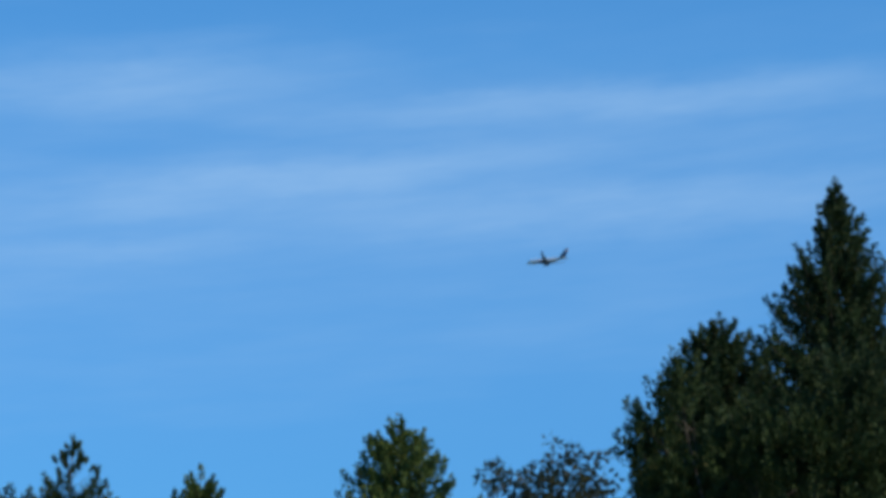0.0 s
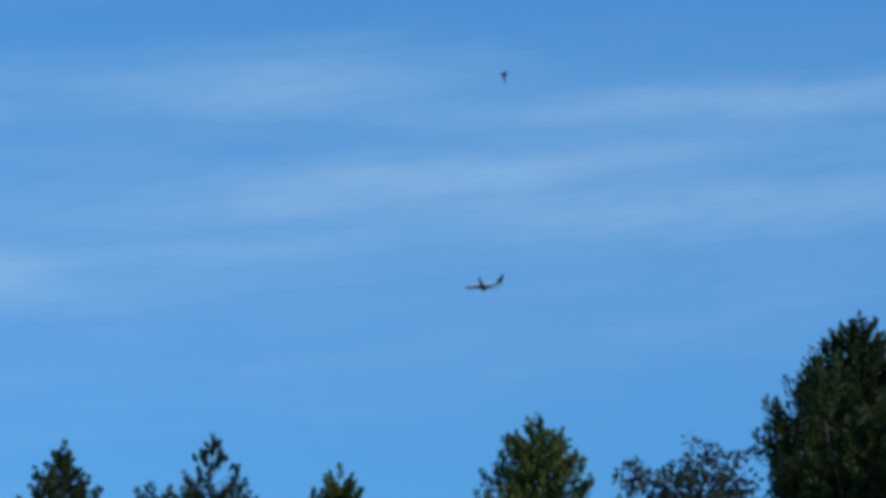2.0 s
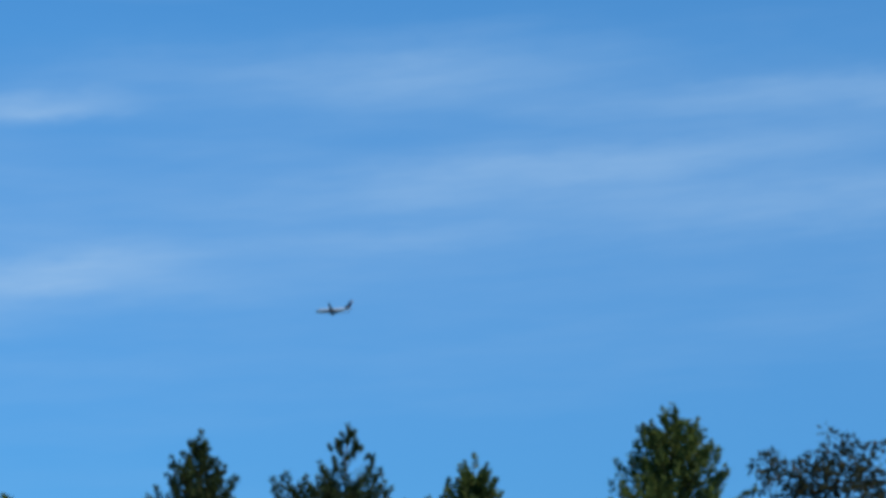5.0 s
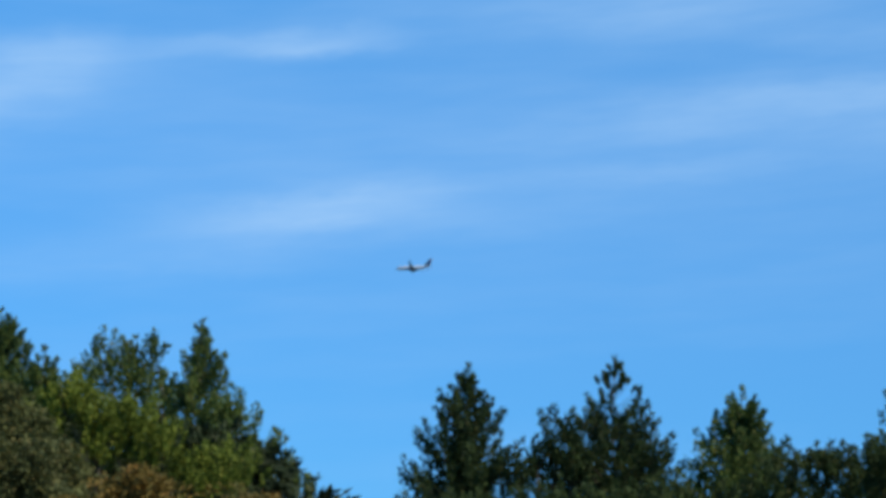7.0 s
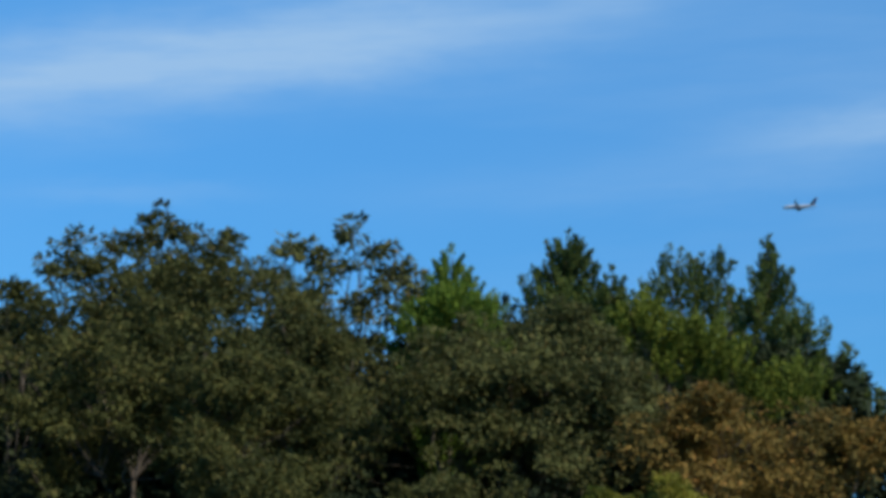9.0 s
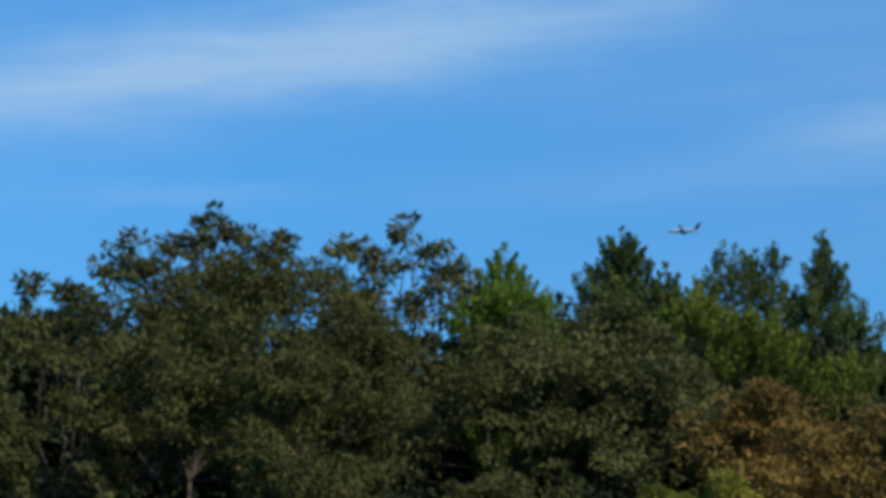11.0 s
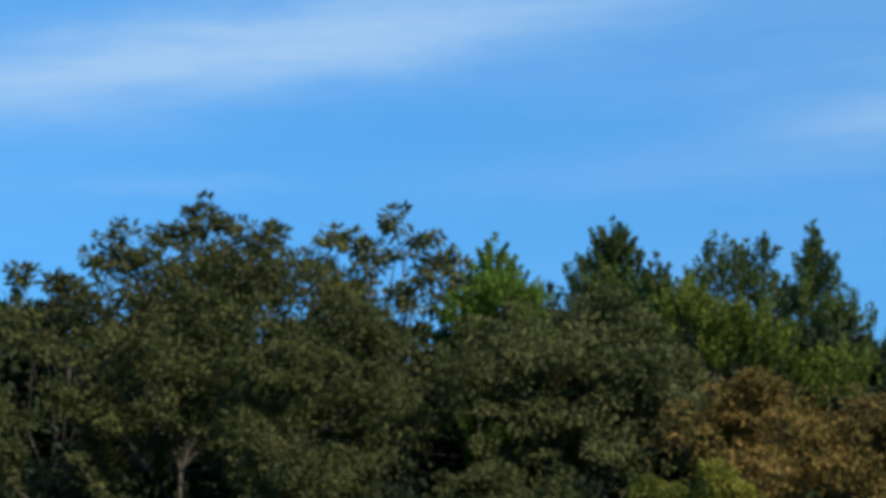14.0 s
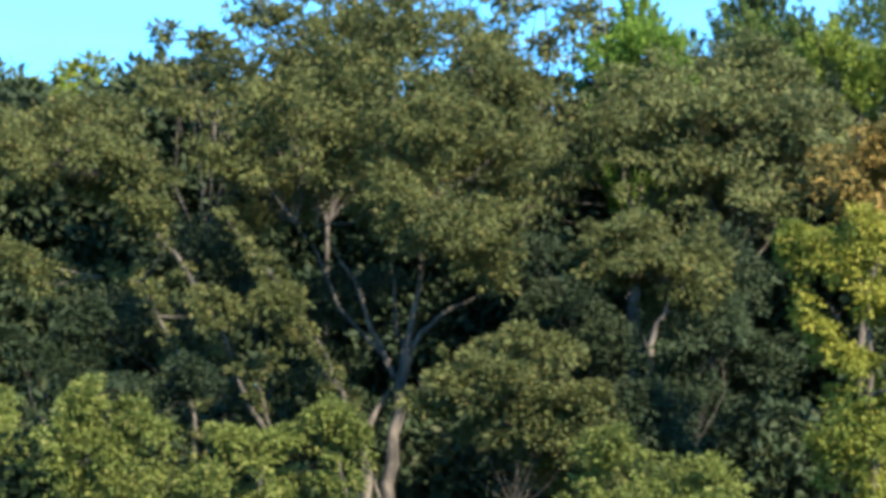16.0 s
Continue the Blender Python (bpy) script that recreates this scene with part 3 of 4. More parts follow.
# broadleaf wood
# Trees added as backing; dark leaf colour stands for the wood's shade.
broadleaf("broadleaf_tree", "backing tree deep in the wood, shade put into its leaf colour", "broadleaf tree", -21.04, 60, SHADE_LEAF,
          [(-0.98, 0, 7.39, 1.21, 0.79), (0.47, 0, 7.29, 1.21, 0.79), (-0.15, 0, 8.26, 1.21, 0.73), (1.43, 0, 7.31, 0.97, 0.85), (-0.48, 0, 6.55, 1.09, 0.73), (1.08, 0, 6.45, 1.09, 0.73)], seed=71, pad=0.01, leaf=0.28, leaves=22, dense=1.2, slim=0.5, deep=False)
broadleaf("broadleaf_tree", "backing tree deep in the wood, shade put into its leaf colour", "broadleaf tree", -33.99, 58, SHADE_LEAF,
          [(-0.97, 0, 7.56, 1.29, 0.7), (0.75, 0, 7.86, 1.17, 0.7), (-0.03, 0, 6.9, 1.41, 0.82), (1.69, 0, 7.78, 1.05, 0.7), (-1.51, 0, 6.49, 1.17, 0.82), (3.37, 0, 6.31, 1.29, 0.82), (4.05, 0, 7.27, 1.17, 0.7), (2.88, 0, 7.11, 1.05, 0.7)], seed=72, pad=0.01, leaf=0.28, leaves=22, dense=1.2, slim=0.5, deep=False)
# Understorey takes the darkened leaves, so its shade is coloured in.
broadleaf("broadleaf_tree", "thin understorey tree, leaves coloured dim for the shade", "broadleaf tree", -30.19, 49, SHADE_LEAF,
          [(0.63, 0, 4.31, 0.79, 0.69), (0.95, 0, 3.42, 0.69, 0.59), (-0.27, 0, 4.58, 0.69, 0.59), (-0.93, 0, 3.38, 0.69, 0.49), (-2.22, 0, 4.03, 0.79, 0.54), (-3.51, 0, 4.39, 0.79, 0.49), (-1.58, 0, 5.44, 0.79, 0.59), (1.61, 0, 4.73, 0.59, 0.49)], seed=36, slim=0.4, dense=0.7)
broadleaf("broadleaf_tree", "understorey tree beside the round-crowned oak, coloured dim for shade", "broadleaf tree", -23.81, 46, SHADE_LEAF,
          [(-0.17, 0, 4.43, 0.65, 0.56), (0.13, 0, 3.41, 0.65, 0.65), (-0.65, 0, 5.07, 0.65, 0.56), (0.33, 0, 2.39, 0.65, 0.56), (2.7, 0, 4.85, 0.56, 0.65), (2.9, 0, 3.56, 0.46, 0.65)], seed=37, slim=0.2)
# More backing trees, with shade again put into the leaf colour.
broadleaf("broadleaf_tree", "backing tree deep in the wood, shade put into its leaf colour", "broadleaf tree", -36.59, 55, SHADE_LEAF,
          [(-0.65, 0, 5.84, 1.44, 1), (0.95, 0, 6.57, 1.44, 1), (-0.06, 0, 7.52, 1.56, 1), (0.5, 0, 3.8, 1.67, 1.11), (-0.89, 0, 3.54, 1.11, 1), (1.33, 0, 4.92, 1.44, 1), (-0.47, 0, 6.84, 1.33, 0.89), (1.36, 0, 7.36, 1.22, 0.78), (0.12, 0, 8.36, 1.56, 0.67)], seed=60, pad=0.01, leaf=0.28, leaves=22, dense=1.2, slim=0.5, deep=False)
broadleaf("broadleaf_tree", "backing tree deep in the wood, shade put into its leaf colour", "broadleaf tree", -32.84, 56, SHADE_LEAF,
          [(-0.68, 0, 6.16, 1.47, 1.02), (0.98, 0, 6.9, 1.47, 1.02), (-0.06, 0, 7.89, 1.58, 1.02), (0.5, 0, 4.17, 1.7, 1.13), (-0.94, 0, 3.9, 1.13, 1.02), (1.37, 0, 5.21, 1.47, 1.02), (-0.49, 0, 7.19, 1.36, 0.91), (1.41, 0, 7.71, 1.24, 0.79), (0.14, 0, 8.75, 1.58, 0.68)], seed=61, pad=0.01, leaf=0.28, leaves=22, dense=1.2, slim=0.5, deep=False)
broadleaf("broadleaf_tree", "backing tree deep in the wood, shade put into its leaf colour", "broadleaf tree", -29.27, 57, SHADE_LEAF,
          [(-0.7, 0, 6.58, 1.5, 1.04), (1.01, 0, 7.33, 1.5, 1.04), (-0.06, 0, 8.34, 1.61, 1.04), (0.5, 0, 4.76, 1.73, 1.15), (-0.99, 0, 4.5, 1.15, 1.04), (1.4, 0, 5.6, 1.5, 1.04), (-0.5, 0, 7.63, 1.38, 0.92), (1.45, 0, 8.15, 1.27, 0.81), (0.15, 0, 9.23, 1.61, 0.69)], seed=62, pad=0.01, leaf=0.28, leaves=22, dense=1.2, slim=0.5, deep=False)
broadleaf("broadleaf_tree", "backing tree deep in the wood, shade put into its leaf colour", "broadleaf tree", -25.78, 55, SHADE_LEAF,
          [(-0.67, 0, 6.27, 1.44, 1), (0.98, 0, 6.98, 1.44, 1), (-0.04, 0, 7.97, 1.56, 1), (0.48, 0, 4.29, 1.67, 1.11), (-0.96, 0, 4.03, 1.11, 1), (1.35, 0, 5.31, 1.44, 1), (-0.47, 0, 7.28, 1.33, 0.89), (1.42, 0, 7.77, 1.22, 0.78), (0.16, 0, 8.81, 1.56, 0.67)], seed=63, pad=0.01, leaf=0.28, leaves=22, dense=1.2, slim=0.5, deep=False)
broadleaf("broadleaf_tree", "backing tree deep in the wood, shade put into its leaf colour", "broadleaf tree", -22.43, 56, SHADE_LEAF,
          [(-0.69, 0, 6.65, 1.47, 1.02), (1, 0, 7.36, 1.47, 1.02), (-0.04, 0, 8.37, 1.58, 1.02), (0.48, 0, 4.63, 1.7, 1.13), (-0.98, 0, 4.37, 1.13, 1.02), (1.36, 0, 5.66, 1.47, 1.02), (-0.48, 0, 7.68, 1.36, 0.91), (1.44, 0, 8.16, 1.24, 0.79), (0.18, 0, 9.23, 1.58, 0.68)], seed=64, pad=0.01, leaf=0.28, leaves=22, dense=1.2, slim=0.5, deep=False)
broadleaf("broadleaf_tree", "backing tree deep in the wood, shade put into its leaf colour", "broadleaf tree", -19.32, 57, SHADE_LEAF,
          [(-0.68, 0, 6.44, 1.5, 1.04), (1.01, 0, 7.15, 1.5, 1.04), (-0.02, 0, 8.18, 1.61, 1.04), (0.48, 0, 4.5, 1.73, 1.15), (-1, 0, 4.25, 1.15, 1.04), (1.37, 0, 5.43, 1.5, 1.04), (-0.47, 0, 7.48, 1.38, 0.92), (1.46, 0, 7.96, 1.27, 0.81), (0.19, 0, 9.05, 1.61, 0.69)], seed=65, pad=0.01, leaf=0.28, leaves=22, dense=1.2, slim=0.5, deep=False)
broadleaf("broadleaf_tree", "backing tree deep in the wood, shade put into its leaf colour", "broadleaf tree", -16.15, 55, SHADE_LEAF,
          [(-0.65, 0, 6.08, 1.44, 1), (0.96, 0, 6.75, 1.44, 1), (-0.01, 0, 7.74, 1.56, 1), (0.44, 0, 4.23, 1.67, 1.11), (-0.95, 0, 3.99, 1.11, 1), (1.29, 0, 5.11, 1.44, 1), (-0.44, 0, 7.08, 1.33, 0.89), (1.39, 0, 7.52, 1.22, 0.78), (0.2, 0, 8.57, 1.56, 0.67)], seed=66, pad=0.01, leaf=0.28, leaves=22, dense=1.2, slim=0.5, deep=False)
broadleaf("oak_tree", "open-topped oak with airy leafy branch ends", "oak tree", -28.95, 53, OAK,
          [(-1.55, 0, 10.61, 0.3, 0.32), (-1.9, 0, 10.18, 0.24, 0.24), (-0.73, 0, 10.65, 0.28, 0.34), (0.14, 0, 11.19, 0.41, 0.32), (-0.33, 0, 10.84, 0.26, 0.3), (0.66, 0, 10.95, 0.28, 0.3), (1.53, 0, 10.91, 0.15, 0.26), (1.09, 0, 10.45, 0.3, 0.3), (0.25, 0, 10.1, 1.18, 0.48), (-0.93, 0, 9.93, 0.54, 0.43), (1.22, 0, 9.99, 0.64, 0.43), (-1.37, 0, 10.13, 0.28, 0.28)], seed=17, slim=0.5, dense=0.55, pad=0.0044, leaves=34)
broadleaf("oak_tree", "sparse oak branch ends against the sky", "oak tree", -31.73, 51, OAK,
          [(-0.1, 0, 9.36, 0.23, 0.19), (-0.72, 0, 9.53, 0.19, 0.16), (0.2, 0, 9.41, 0.21, 0.19), (-0.48, 0, 8.82, 0.31, 0.27), (0.49, 0, 8.93, 0.41, 0.33), (0.08, 0, 8.9, 0.31, 0.26), (0.71, 0, 8.63, 0.41, 0.31)], seed=18, slim=0.5, dense=0.52, pad=0.0043, leaves=32)
broadleaf("oak_tree", "thin-crowned oak with sky showing through", "oak tree", -24.98, 54, OAK_GREY,
          [(-1.11, 0, 11.07, 0.22, 0.28), (-1.53, 0, 10.64, 0.33, 0.35), (-0.64, 0, 10.93, 0.22, 0.28), (0.1, 0, 11.41, 0.35, 0.28), (-0.21, 0, 10.84, 0.28, 0.31), (0.47, 0, 10.98, 0.24, 0.31), (1, 0, 10.91, 0.28, 0.31), (0.82, 0, 10.43, 0.31, 0.31), (1.35, 0, 10.42, 0.2, 0.28), (-0.3, 0, 10.24, 0.37, 0.35), (-0.72, 0, 9.78, 0.55, 0.44), (0.38, 0, 9.82, 0.39, 0.39), (-1.28, 0, 10.03, 0.49, 0.44), (0.93, 0, 9.79, 0.44, 0.44)], seed=19, slim=0.5, dense=0.52, pad=0.0043, leaves=32)
broadleaf("oak_tree", "grey-green oak with a full rounded crown", "oak tree", -21.10, 50, OAK_GREY,
          [(-1.2, -0.4, 7.3, 0.8, 0.6), (0.7, -0.4, 6.7, 0.9, 0.6), (-0.3, -0.4, 6.7, 0.8, 0.5), (-0.5, 0, 8.55, 0.9, 0.6), (0.46, 0, 8.4, 0.91, 0.75), (-0.94, 0, 7.9, 1.11, 0.91), (1.16, 0, 8.65, 0.81, 0.55), (0.49, 0, 7.53, 1.21, 1.01), (-1.5, 0, 8.0, 0.7, 0.6), (1.59, 0, 7.87, 0.81, 0.91)], seed=20, slim=0.5, dense=1.2)
broadleaf("conifer_tree", "yellow-green feathery conifer boughs on the rise", "conifer tree", -18.53, 52, FRESH,
          [(-0.18, 0, 9.57, 0.68, 0.58), (-0.71, 0, 9.29, 0.53, 0.47), (0.25, 0, 8.89, 0.63, 0.63), (1.3, 0, 8.81, 0.68, 0.58), (2.04, 0, 8.3, 0.63, 0.63), (0.88, 0, 9.22, 0.63, 0.53), (2.77, 0, 8.42, 0.63, 0.63)], seed=21, needles=True)
broadleaf("autumn_tree", "rust-brown autumn tree in front of the wood", "autumn tree", -16.78, 47, RUST,
          [(2.1, 0, 6.6, 0.6, 0.45), (-0.34, 0, 7.33, 0.57, 0.47), (-1.09, 0, 6.65, 0.76, 0.66), (0.23, 0, 6.68, 0.9, 0.71), (1.26, 0, 6.7, 0.81, 0.52), (-0.32, 0, 5.81, 1.14, 0.76), (1.09, 0, 5.85, 0.95, 0.66)], seed=22, slim=0.5)
broadleaf("broadleaf_tree", "pale green trees beyond the wood", "broadleaf tree", -34.21, 72, LIME,
          [(-0.14, 0, 11.34, 0.87, 0.47), (-1.41, 0, 10.78, 0.87, 0.47), (1.03, 0, 10.95, 0.65, 0.58), (0.42, 0, 11.8, 0.44, 0.29), (-1.72, 0, 11.28, 0.44, 0.36), (-0.25, 0, 10.46, 2.18, 0.73)], seed=23, dense=0.6, pad=0.005, leaves=34)
broadleaf("oak_tree", "large spreading oak with a forked pale trunk", "oak tree", -27.76, 46, OAK,
          [(-2.12, 2, 8.15, 1.36, 0.87), (-0.57, 2, 8.78, 1.36, 0.82), (1.1, 2, 8.52, 1.36, 0.87), (-1.25, 0, 6.58, 1.21, 0.7), (-0.01, -2, 5.85, 0.89, 0.5), (1.34, -2, 5.17, 0.71, 0.76), (1.74, 0, 6.65, 0.93, 0.65), (-2.55, 0, 6.64, 0.93, 0.74), (0.6, -1, 7.06, 1.18, 0.82), (2.78, 2, 7.48, 1.07, 0.82), (-3.49, 1, 7.59, 0.85, 0.66), (0.5, -2.5, 5.45, 0.97, 0.5), (-1.27, 0, 7.42, 1.21, 0.84), (0.06, -1, 6.5, 1.09, 0.73), (1.99, 1, 6.09, 0.85, 0.66), (-1.96, 2, 5.89, 0.78, 0.58), (3.16, 3, 6.61, 0.89, 0.79), (1.76, 1, 7.63, 1.14, 0.85)],
          stems=[[(0.12, 0, 0.47, 0.2), (0.13, 0, 1.76, 0.19), (0.2, 0, 2.97, 0.17), (0.36, 0, 3.9, 0.09), (0.52, 0, 4.93, 0.06), (0.54, 0, 6.06, 0.04)], [(-0.35, 0, 0.46, 0.19), (-0.28, 0, 1.39, 0.16), (-0.39, 0, 2.12, 0.12), (0.06, 0, 2.97, 0.09)], [(0.2, 0, 2.97, 0.1), (0.54, 0, 3.91, 0.07), (1.05, 0, 4.34, 0.05), (1.51, 0, 4.54, 0.03)], [(0.14, 0, 3.15, 0.08), (-0.25, 0, 3.89, 0.07), (-0.54, 0, 4.72, 0.05), (-1.22, 0, 5.64, 0.03)], [(0.2, 0, 2.97, 0.07), (0.57, 0, 2.98, 0.05), (0.52, 0, 3.16, 0.03)], [(0.28, 0, 3.44, 0.08), (0.12, 0, 4.18, 0.06), (0.01, 0, 5.01, 0.04)], [(0.05, 0, 3.43, 0.06), (-0.81, 0, 4.29, 0.045), (-1.21, 0, 5.22, 0.03), (-1.59, 0, 5.68, 0.015)]], seed=24, dense=0.95)
broadleaf("oak_tree", "leaning oak with a slanting trunk and limbs", "oak tree", -34.33, 44, OAK,
          [(-0.14, 0, 6.54, 1.02, 0.62), (0.76, 0, 6.1, 0.62, 0.5), (-0.74, 0, 6.4, 0.75, 0.5), (-0.86, 0, 4.69, 0.53, 0.31), (0.29, 0, 6.91, 0.71, 0.36), (-1.5, 0, 6.35, 0.8, 0.5), (1.56, -0.6, 5.12, 0.32, 0.23), (1.06, -0.6, 5.55, 0.3, 0.25), (3.48, -0.5, 4.31, 0.35, 0.25), (2.39, -0.4, 3.98, 0.32, 0.25)],
          stems=[[(3.17, 0, 2.24, 0.06), (2.51, 0, 3.64, 0.05), (1.86, 0, 4.69, 0.06), (1.31, 0, 5.39, 0.04), (0.8, 0, 6.17, 0.03), (0.38, 0, 6.69, 0.02)], [(2.15, 0, 0.98, 0.05), (2.06, 0, 2.39, 0.04), (1.81, 0, 3.27, 0.04), (1.44, 0, 3.97, 0.03), (1.16, 0, 4.49, 0.02), (0.54, 0, 4.56, 0.01)], [(3.26, 0, 2.24, 0.04), (3.02, 0, 2.95, 0.04), (2.79, 0, 3.21, 0.02)], [(3.02, 0, 2.95, 0.02), (3.23, 0, 3.27, 0.01)], [(4.54, 0, 1.03, 0.04), (4.41, 0, 2.81, 0.04), (3.94, 0, 3.69, 0.03), (3.38, 0, 4.47, 0.02), (2.91, 0, 5.08, 0.01)], [(3.95, 0.4, 3.5, 0.025), (3.52, 0.4, 4.34, 0.03), (2.82, 0.4, 5.17, 0.025), (2.41, 0.4, 5.69, 0.02)], [(5.3, 0.6, 0.6, 0.04), (4.41, 0.6, 2.9, 0.025), (3.67, 0.6, 3.77, 0.02), (3.21, 0.6, 4.2, 0.015)]], seed=25, dense=0.95, sprigs=2.0)
broadleaf("oak_tree", "small round-crowned oak on a thin trunk", "oak tree", -22.43, 43, OAK,
          [(-0, 0, 5.31, 0.74, 0.48), (0.66, 0, 4.71, 0.52, 0.61), (-0.56, 0, 5.04, 0.43, 0.43), (0.27, 0, 4.23, 0.48, 0.28), (-0.34, 0, 4.69, 0.52, 0.43)],
          stems=[[(0.07, 0, 1.15, 0.1), (0.04, 0, 2.7, 0.09), (0.04, 0, 3.66, 0.08), (0.23, 0, 4.09, 0.05), (0.35, 0, 4.62, 0.03)], [(0.05, 0, 3.4, 0.04), (-0.06, 0, 3.74, 0.03)]], seed=26, dense=0.95)
# Half shade comes from the dark leaf colour here.
broadleaf("low_tree", "low leafy branches, half shade put into their colour", "low tree", -21.85, 43.5, SHADE_LEAF,
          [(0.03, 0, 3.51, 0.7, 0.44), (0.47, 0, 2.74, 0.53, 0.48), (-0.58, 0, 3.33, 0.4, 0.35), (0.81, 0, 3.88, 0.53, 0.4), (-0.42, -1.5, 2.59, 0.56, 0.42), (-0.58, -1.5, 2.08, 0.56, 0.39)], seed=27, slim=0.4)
broadleaf("vine_covered_tree", "yellowing tree draped in climbing leaves", "vine-covered tree", -18.52, 40, YELLOW,
          [(0.04, 0, 4.67, 0.48, 0.4), (-0.19, 0, 4.02, 0.36, 0.44), (0.72, 0, 4.12, 0.4, 0.57), (0.06, 0, 3.31, 0.36, 0.57), (0.81, 0, 2.84, 0.4, 0.65), (0.31, 0, 2.35, 0.44, 0.48), (0.71, 0, 1.65, 0.57, 0.57), (-0.36, 0, 4.75, 0.24, 0.24), (0.43, 0, 5.08, 0.4, 0.32), (0.48, 0, 1.01, 0.57, 0.48), (0.08, 0, 1.63, 0.37, 0.45), (0.94, 0, 2.05, 0.32, 0.4), (-0.6, 0, 4.9, 0.19, 0.24)],
          stems=[[(0.48, 0, 0.79, 0.11), (0.46, 0, 2.37, 0.1), (0.41, 0, 3.33, 0.08), (0.32, 0, 4.29, 0.06), (0.08, 0, 5.09, 0.03)], [(0.44, -0.1, 2.86, 0.05), (0.99, -0.3, 2.99, 0.045), (1.53, -0.4, 2.98, 0.04), (1.94, -0.5, 3.07, 0.03)]], seed=28, dense=0.95)
broadleaf("bush", "round green bush in front of the oak", "bush", -25.44, 41, OAK,
          [(-0.71, 0, 3.21, 0.41, 0.31), (-0.2, 0, 3.47, 0.46, 0.31), (0.36, 0, 3.52, 0.41, 0.3), (0.95, 0, 3.25, 0.38, 0.31), (1.28, 0, 2.8, 0.3, 0.31), (-0.95, 0, 2.79, 0.28, 0.25), (0.12, -0.5, 2.92, 0.61, 0.34), (0.84, 0, 2.42, 0.46, 0.35), (1.38, 0, 2.18, 0.3, 0.3), (0.31, 0, 2.16, 0.38, 0.3), (-0.2, 0, 2.44, 0.28, 0.25), (0.97, 0, 1.76, 0.46, 0.35), (0.54, 1, 1.54, 0.39, 0.31), (1.47, 0, 1.65, 0.33, 0.3)], seed=29, slim=0.2, dense=0.95)
broadleaf("shrub", "bright leafy shrubs at the foot of the wood", "shrub", -32.27, 38, BUSH,
          [(-1.97, 0, 2.14, 0.35, 0.42), (-1.51, 0, 1.85, 0.43, 0.42), (-1.07, 0, 2.2, 0.31, 0.42), (-0.57, 0, 1.83, 0.35, 0.35), (-0.16, 0, 2.18, 0.26, 0.31), (0.38, 0, 1.89, 0.38, 0.35), (0.82, 0, 2.28, 0.26, 0.26), (1.25, 0, 1.99, 0.38, 0.32), (1.79, 0, 2.08, 0.31, 0.28), (2.18, 0, 1.67, 0.31, 0.35), (-1.34, 0, 1.21, 0.77, 0.46), (-0.21, 0, 1.16, 0.69, 0.46), (0.86, 0, 1.18, 0.77, 0.46), (1.93, 0, 1.05, 0.54, 0.38)], seed=30, slim=0.2, dense=0.95)
broadleaf("shrub", "dark young tree behind the shrubs", "shrub", -34.33, 42, SHADE_LEAF,
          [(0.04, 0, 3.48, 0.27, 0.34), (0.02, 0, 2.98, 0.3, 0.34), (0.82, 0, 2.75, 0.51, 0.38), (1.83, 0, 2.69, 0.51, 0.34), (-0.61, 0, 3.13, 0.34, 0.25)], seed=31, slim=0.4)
broadleaf("shrub", "low green shrub at the foot of the wood", "shrub", -22.43, 38, BUSH,
          [(-0.18, 0, 1.36, 0.69, 0.38), (0.97, 0, 1.19, 0.61, 0.35), (-0.64, 0, 1.65, 0.38, 0.35), (0.29, 0, 0.84, 1.15, 0.46), (1.58, 0, 0.79, 0.69, 0.38)], seed=32, slim=0.2, dense=0.95)


# ---- airliner ----
def ring_body(rings, sides=20):
    """A round body from (x, z, radius) rings along x."""
    bm = bmesh.new()
    rows = []
    for x, z, r in rings:
        rows.append([bm.verts.new((x, r * math.cos(2 * math.pi * k / sides), z + r * math.sin(2 * math.pi * k / sides))) for k in range(sides)])
    for a, b in zip(rows, rows[1:]):
        for k in range(sides):
            bm.faces.new((a[k], a[(k + 1) % sides], b[(k + 1) % sides], b[k]))
    bm.faces.new(rows[0][::-1])
    bm.faces.new(rows[-1])
    return bm


def blade(root, tip, upright=False):
    """A tapered wing: (x front, x back, y, z, thickness) at root and tip."""
    bm = bmesh.new()
    loops = []
    for xf, xb, y, z, th in (root, tip):
        sec = [(1.0, 0.0), (0.72, 0.5), (0.35, 0.4), (0.0, 0.0), (0.35, -0.3), (0.72, -0.4)]
        if upright:
            loops.append([bm.verts.new((xb + (xf - xb) * s, y + th * e, z)) for s, e in sec])
        else:
            loops.append([bm.verts.new((xb + (xf - xb) * s, y, z + th * e)) for s, e in sec])
    for k in range(6):
        bm.faces.new((loops[0][k], loops[0][(k + 1) % 6], loops[1][(k + 1) % 6], loops[1][k]))
    bm.faces.new(loops[0][::-1])
    bm.faces.new(loops[1])
    return bm


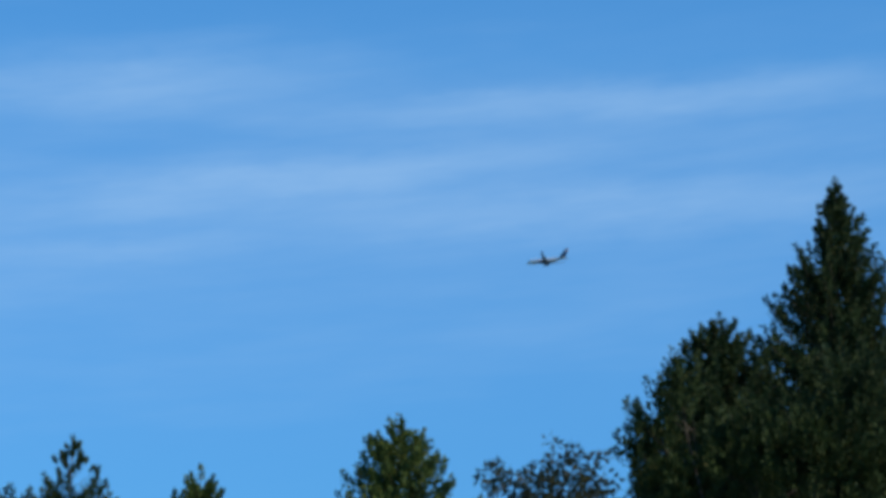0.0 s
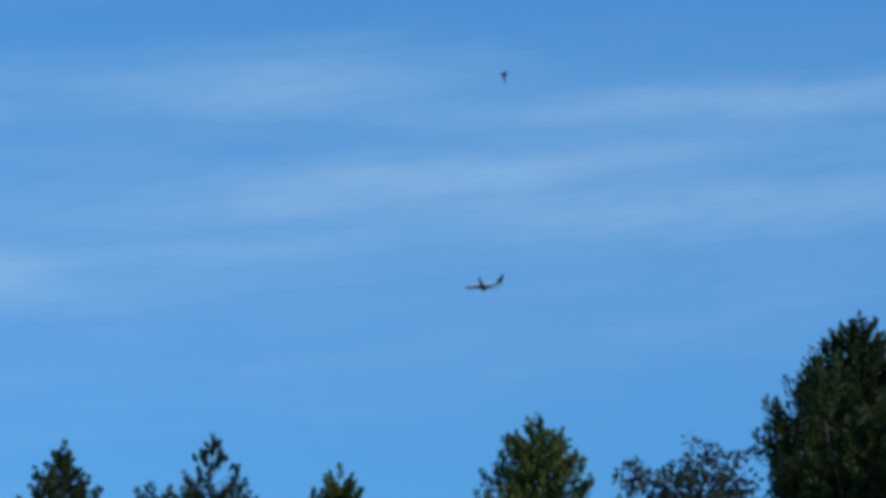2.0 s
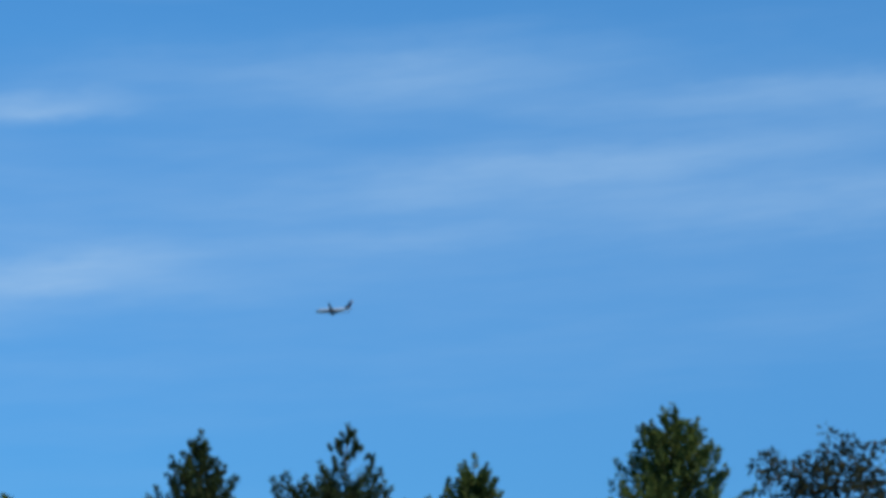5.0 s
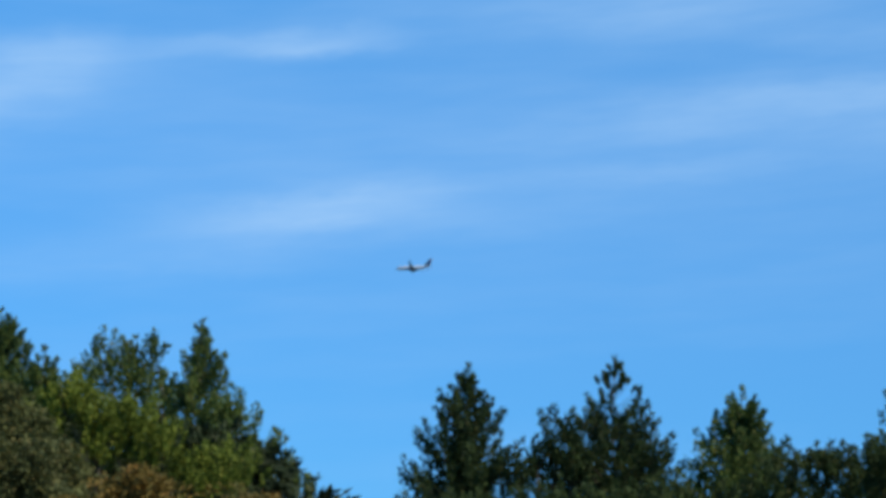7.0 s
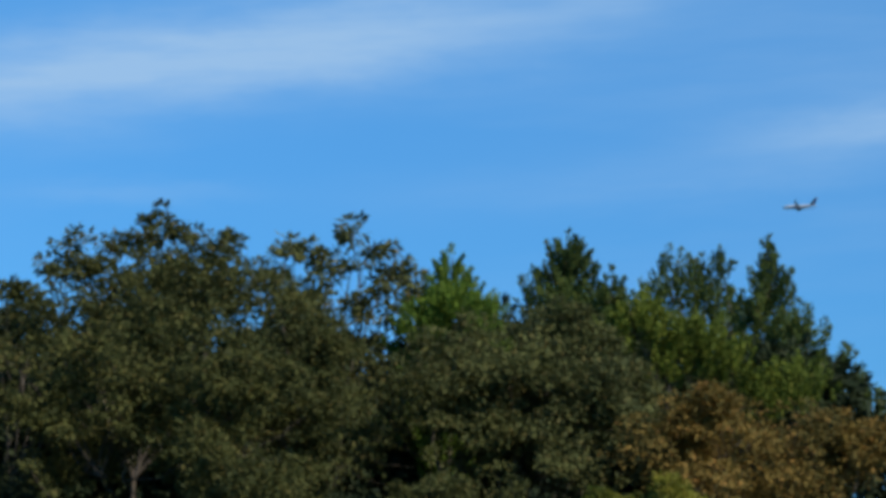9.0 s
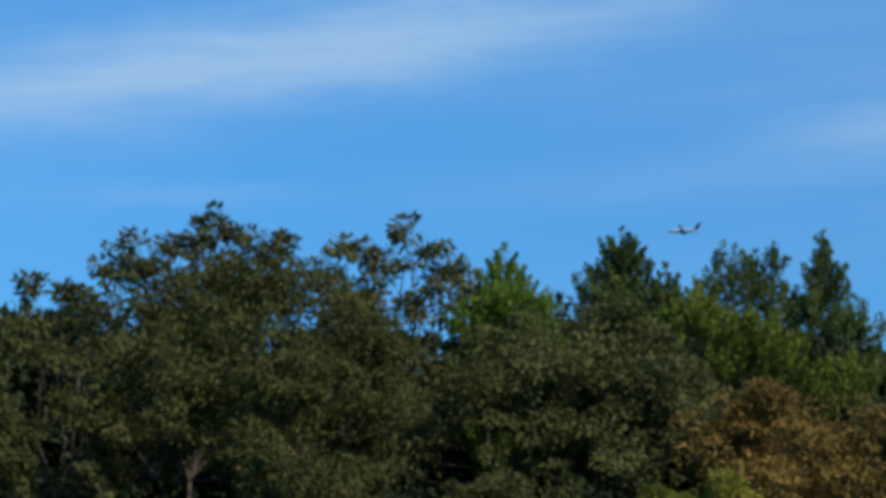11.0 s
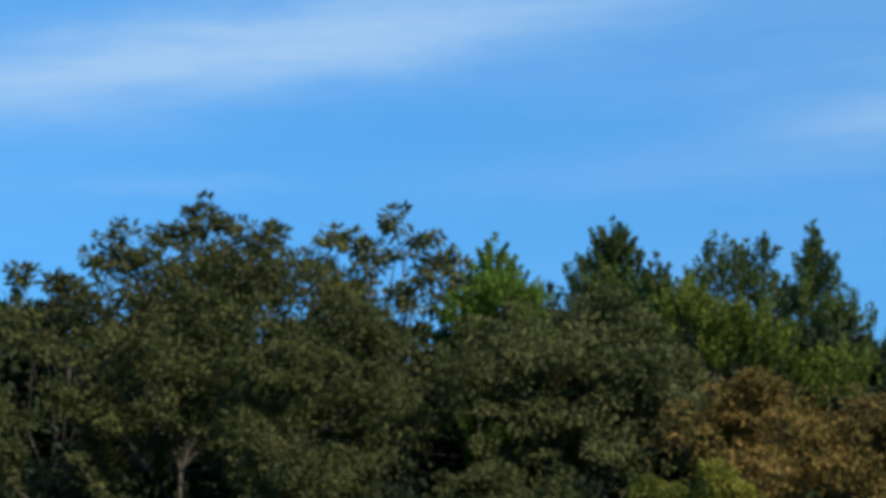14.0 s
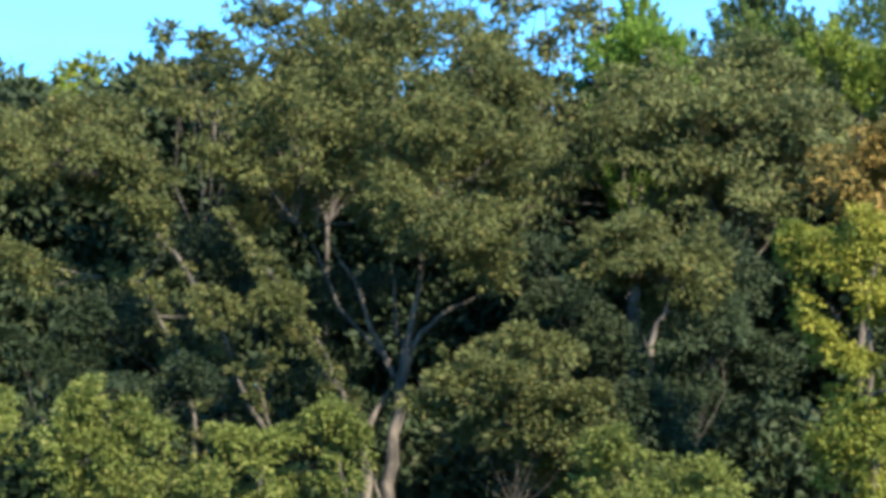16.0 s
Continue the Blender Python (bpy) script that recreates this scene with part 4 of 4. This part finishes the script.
def make_airliner():
    jet = tagged(new("airliner"), "white twin-engined airliner with a dark tail fin in flight", "airplane")
    body = [(21.0, -0.7, 0.08), (20.6, -0.6, 0.6), (19.5, -0.4, 1.15), (17.5, -0.1, 1.7), (15, 0, 1.98), (-6, 0, 2.0), (-11, 0.35, 1.65),
            (-16, 0.85, 1.0), (-20, 1.2, 0.45), (-21, 1.25, 0.15)]
    hull = part("fuselage", ring_body(body), SKIN, jet)
    part("cockpit_window", ring_body([(18.95, 0.42, 0.98), (18.4, 0.5, 1.1)], 16), GLASS_DARK, hull)
    part("belly_fairing", ring_body([(7.5, -1.1, 0.5), (5.5, -1.1, 1.3), (2, -1.0, 1.65), (-3, -1.0, 1.65), (-6.5, -0.9, 1.2), (-8.5, -0.8, 0.5)]), WING_HAZED, jet)
    for s in (1, -1):
        part("wing", blade((6.2, -4.6, 1.2 * s, -1.5, 1.1), (-0.2, -4.4, 6.6 * s, -0.6, 0.7)), WING_HAZED, jet)
        part("wing_tip", blade((-0.2, -4.4, 6.6 * s, -0.6, 0.7), (-5.2, -6.9, 17.6 * s, 1.9, 0.25)), WING_HAZED, jet)
        part("winglet", blade((-5.3, -6.9, 17.6 * s, 1.9, 0.12), (-7.0, -7.9, 18.2 * s, 3.7, 0.08)), FIN_BLUE, jet)
        part("tailplane", blade((-15.2, -18.6, 0.7 * s, 1.3, 0.4), (-19.0, -20.6, 7.0 * s, 2.0, 0.15)), WING_HAZED, jet)
        pod = part("engine", ring_body([(5.6, -2.3, 0.85), (5.4, -2.3, 1.1), (3.2, -2.3, 1.15), (1.2, -2.2, 0.75), (0.2, -2.2, 0.4)]), WING_HAZED, jet)
        pod.location = (0, 5.4 * s, 0.25)
        part("pylon", blade((4.2, 0.2, 0, -1.6, 0.3), (3.0, -1.5, 0, -0.75, 0.3), True), WING_HAZED, pod)
        part("intake", ring_body([(5.66, -2.3, 0.8), (5.62, -2.3, 0.84)], 16), GLASS_DARK, pod)
    part("tail_fin", blade((-13.2, -20.2, 0, 1.4, 0.55), (-19.6, -23.0, 0, 9.6, 0.25), True), FIN_BLUE, jet, "dark blue tail fin")
    return jet


def make_bird(label):
    bird = tagged(new("bird"), label, "bird", "birds in flight")
    body = [(0.075, 0, 0.003), (0.064, 0, 0.01), (0.04, 0, 0.02), (0.0, 0, 0.023), (-0.045, 0, 0.014), (-0.075, 0, 0.006)]
    part("body", ring_body(body, 10), FEATHER, bird)
    part("tail", blade((-0.06, -0.075, 0.0, 0.0, 0.005), (-0.105, -0.12, 0.02, 0.0, 0.003)), FEATHER, bird)
    wings = []
    for s in (1, -1):
        wings.append(part("wing", blade((0.035, -0.02, 0.012 * s, 0.008, 0.009), (-0.04, -0.06, 0.145 * s, 0.012, 0.004)), FEATHER, bird))
    return bird, wings


airliner = make_airliner()
bird, bird_wings = make_bird("small dark bird in flight with narrow wings")
far_bird, far_bird_wings = make_bird("tiny dark bird gliding down far beyond the trees")


def airliner_pose(x, y, z, heading):
    return pose(x, y, z, 0, 0, heading) @ pose(0, 0, 0, 0, -3, 0) @ pose(0, 0, 0, 4, 0, 0)


def motions():
    walk(airliner, [
    (0, airliner_pose(93.2, 2448.3, 601.1, 144.9)),
    (1, airliner_pose(0.9, 2511.9, 603.5, 146.1)),
    (2, airliner_pose(-92.0, 2572.4, 606.2, 147.9)),
    (3, airliner_pose(-186.9, 2629.5, 608.3, 150.1)),
    (4, airliner_pose(-284.5, 2683.1, 609.2, 152.4)),
    (5, airliner_pose(-385.1, 2733.1, 608.6, 154.7)),
    (6, airliner_pose(-488.4, 2779.4, 606.7, 156.9)),
    (7, airliner_pose(-594.1, 2822.1, 603.5, 159.0)),
    (8, airliner_pose(-701.3, 2861.3, 599.3, 160.8)),
    (9, airliner_pose(-809.2, 2897.1, 594.4, 162.4)),
    (10, airliner_pose(-916.9, 2930.0, 589.0, 163.7)),
    (11, airliner_pose(-1023.4, 2960.1, 583.0, 164.6)),
    (12, airliner_pose(-1127.9, 2988.2, 576.4, 165.2)),
    (13, airliner_pose(-1229.8, 3014.8, 568.6, 165.4)),
    (14, airliner_pose(-1330.3, 3041.0, 559.9, 165.4)),
    (15, airliner_pose(-1430.8, 3067.1, 551.2, 165.4)),
    (16, airliner_pose(-1531.2, 3093.3, 542.6, 165.4)),
    ])
    walk(bird, [
    (0, pose(25.86, 47.08, 27.71, 20, -8, 174)),
    (1.4, pose(5.87, 47.64, 18.69, 35, -8, 174)),
    (1.5, pose(4.87, 47.75, 18.09, 20, -8, 174)),
    (1.6, pose(3.61, 47.86, 17.57, 20, -8, 176)),
    (1.7, pose(2.07, 47.96, 17.18, 35, -8, 177)),
    (1.8, pose(0.86, 47.99, 16.94, 20, -8, 179)),
    (1.9, pose(-0.32, 48.00, 16.82, 20, -8, 180)),
    (2, pose(-1.38, 47.98, 16.78, 35, -8, 182)),
    (2.1, pose(-2.53, 47.93, 16.73, 20, -8, 183)),
    (2.2, pose(-3.64, 47.86, 16.72, 20, -8, 184)),
    (2.3, pose(-4.54, 47.78, 16.75, 35, -8, 185)),
    (2.4, pose(-5.29, 47.71, 16.87, 20, -8, 186)),
    (2.5, pose(-5.88, 47.64, 17.12, 20, -8, 187)),
    (2.6, pose(-6.36, 47.58, 17.44, 35, -8, 188)),
    (2.7, pose(-6.93, 47.50, 17.89, 20, -8, 188)),
    (2.8, pose(-7.50, 47.41, 18.52, 20, -8, 189)),
    (2.9, pose(-8.09, 47.31, 19.14, 35, -8, 189)),
    (16, pose(-25.93, 44.38, 57.80, 20, -8, 189)),
    ])
    walk(far_bird, [
    (0, pose(96.0, 157.5, 20.0, 20, 0, 178)),
    (7.6, pose(-21.4, 158.6, 25.0, 20, 0, 178)),
    (8.2, pose(-31.6, 156.9, 27.2, 25, 4, 188)),
    (8.4, pose(-34.9, 156.15, 27.12, 15, 6, 190)),
    (8.6, pose(-37.93, 155.44, 26.07, 25, 12, 192)),
    (8.8, pose(-40.97, 154.67, 24.34, 25, 14, 193)),
    (9.6, pose(-53.5, 151.2, 14.5, 20, 8, 195)),
    (16, pose(-140.0, 118.0, 9.0, 20, 0, 200)),
    ])
    for side, wing in zip((1, -1), far_bird_wings):
        walk(wing, [(0, pose(0, 0, 0, 15 * side, 0, 0)), (8.3, pose(0, 0, 0, 30 * side, 0, 0)), (8.5, pose(0, 0, 0, -15 * side, 0, 0)), (8.7, pose(0, 0, 0, 30 * side, 0, 0)), (16, pose(0, 0, 0, 15 * side, 0, 0))])
    for side, wing in zip((1, -1), bird_wings):
        beat = [(0, 10)] + [(1.4 + 0.1 * k, (42, -8, -30, 20)[k % 4]) for k in range(16)] + [(16, 10)]
        walk(wing, [(t, pose(0, 0, 0, a * side, 0, 0)) for t, a in beat])


motions()
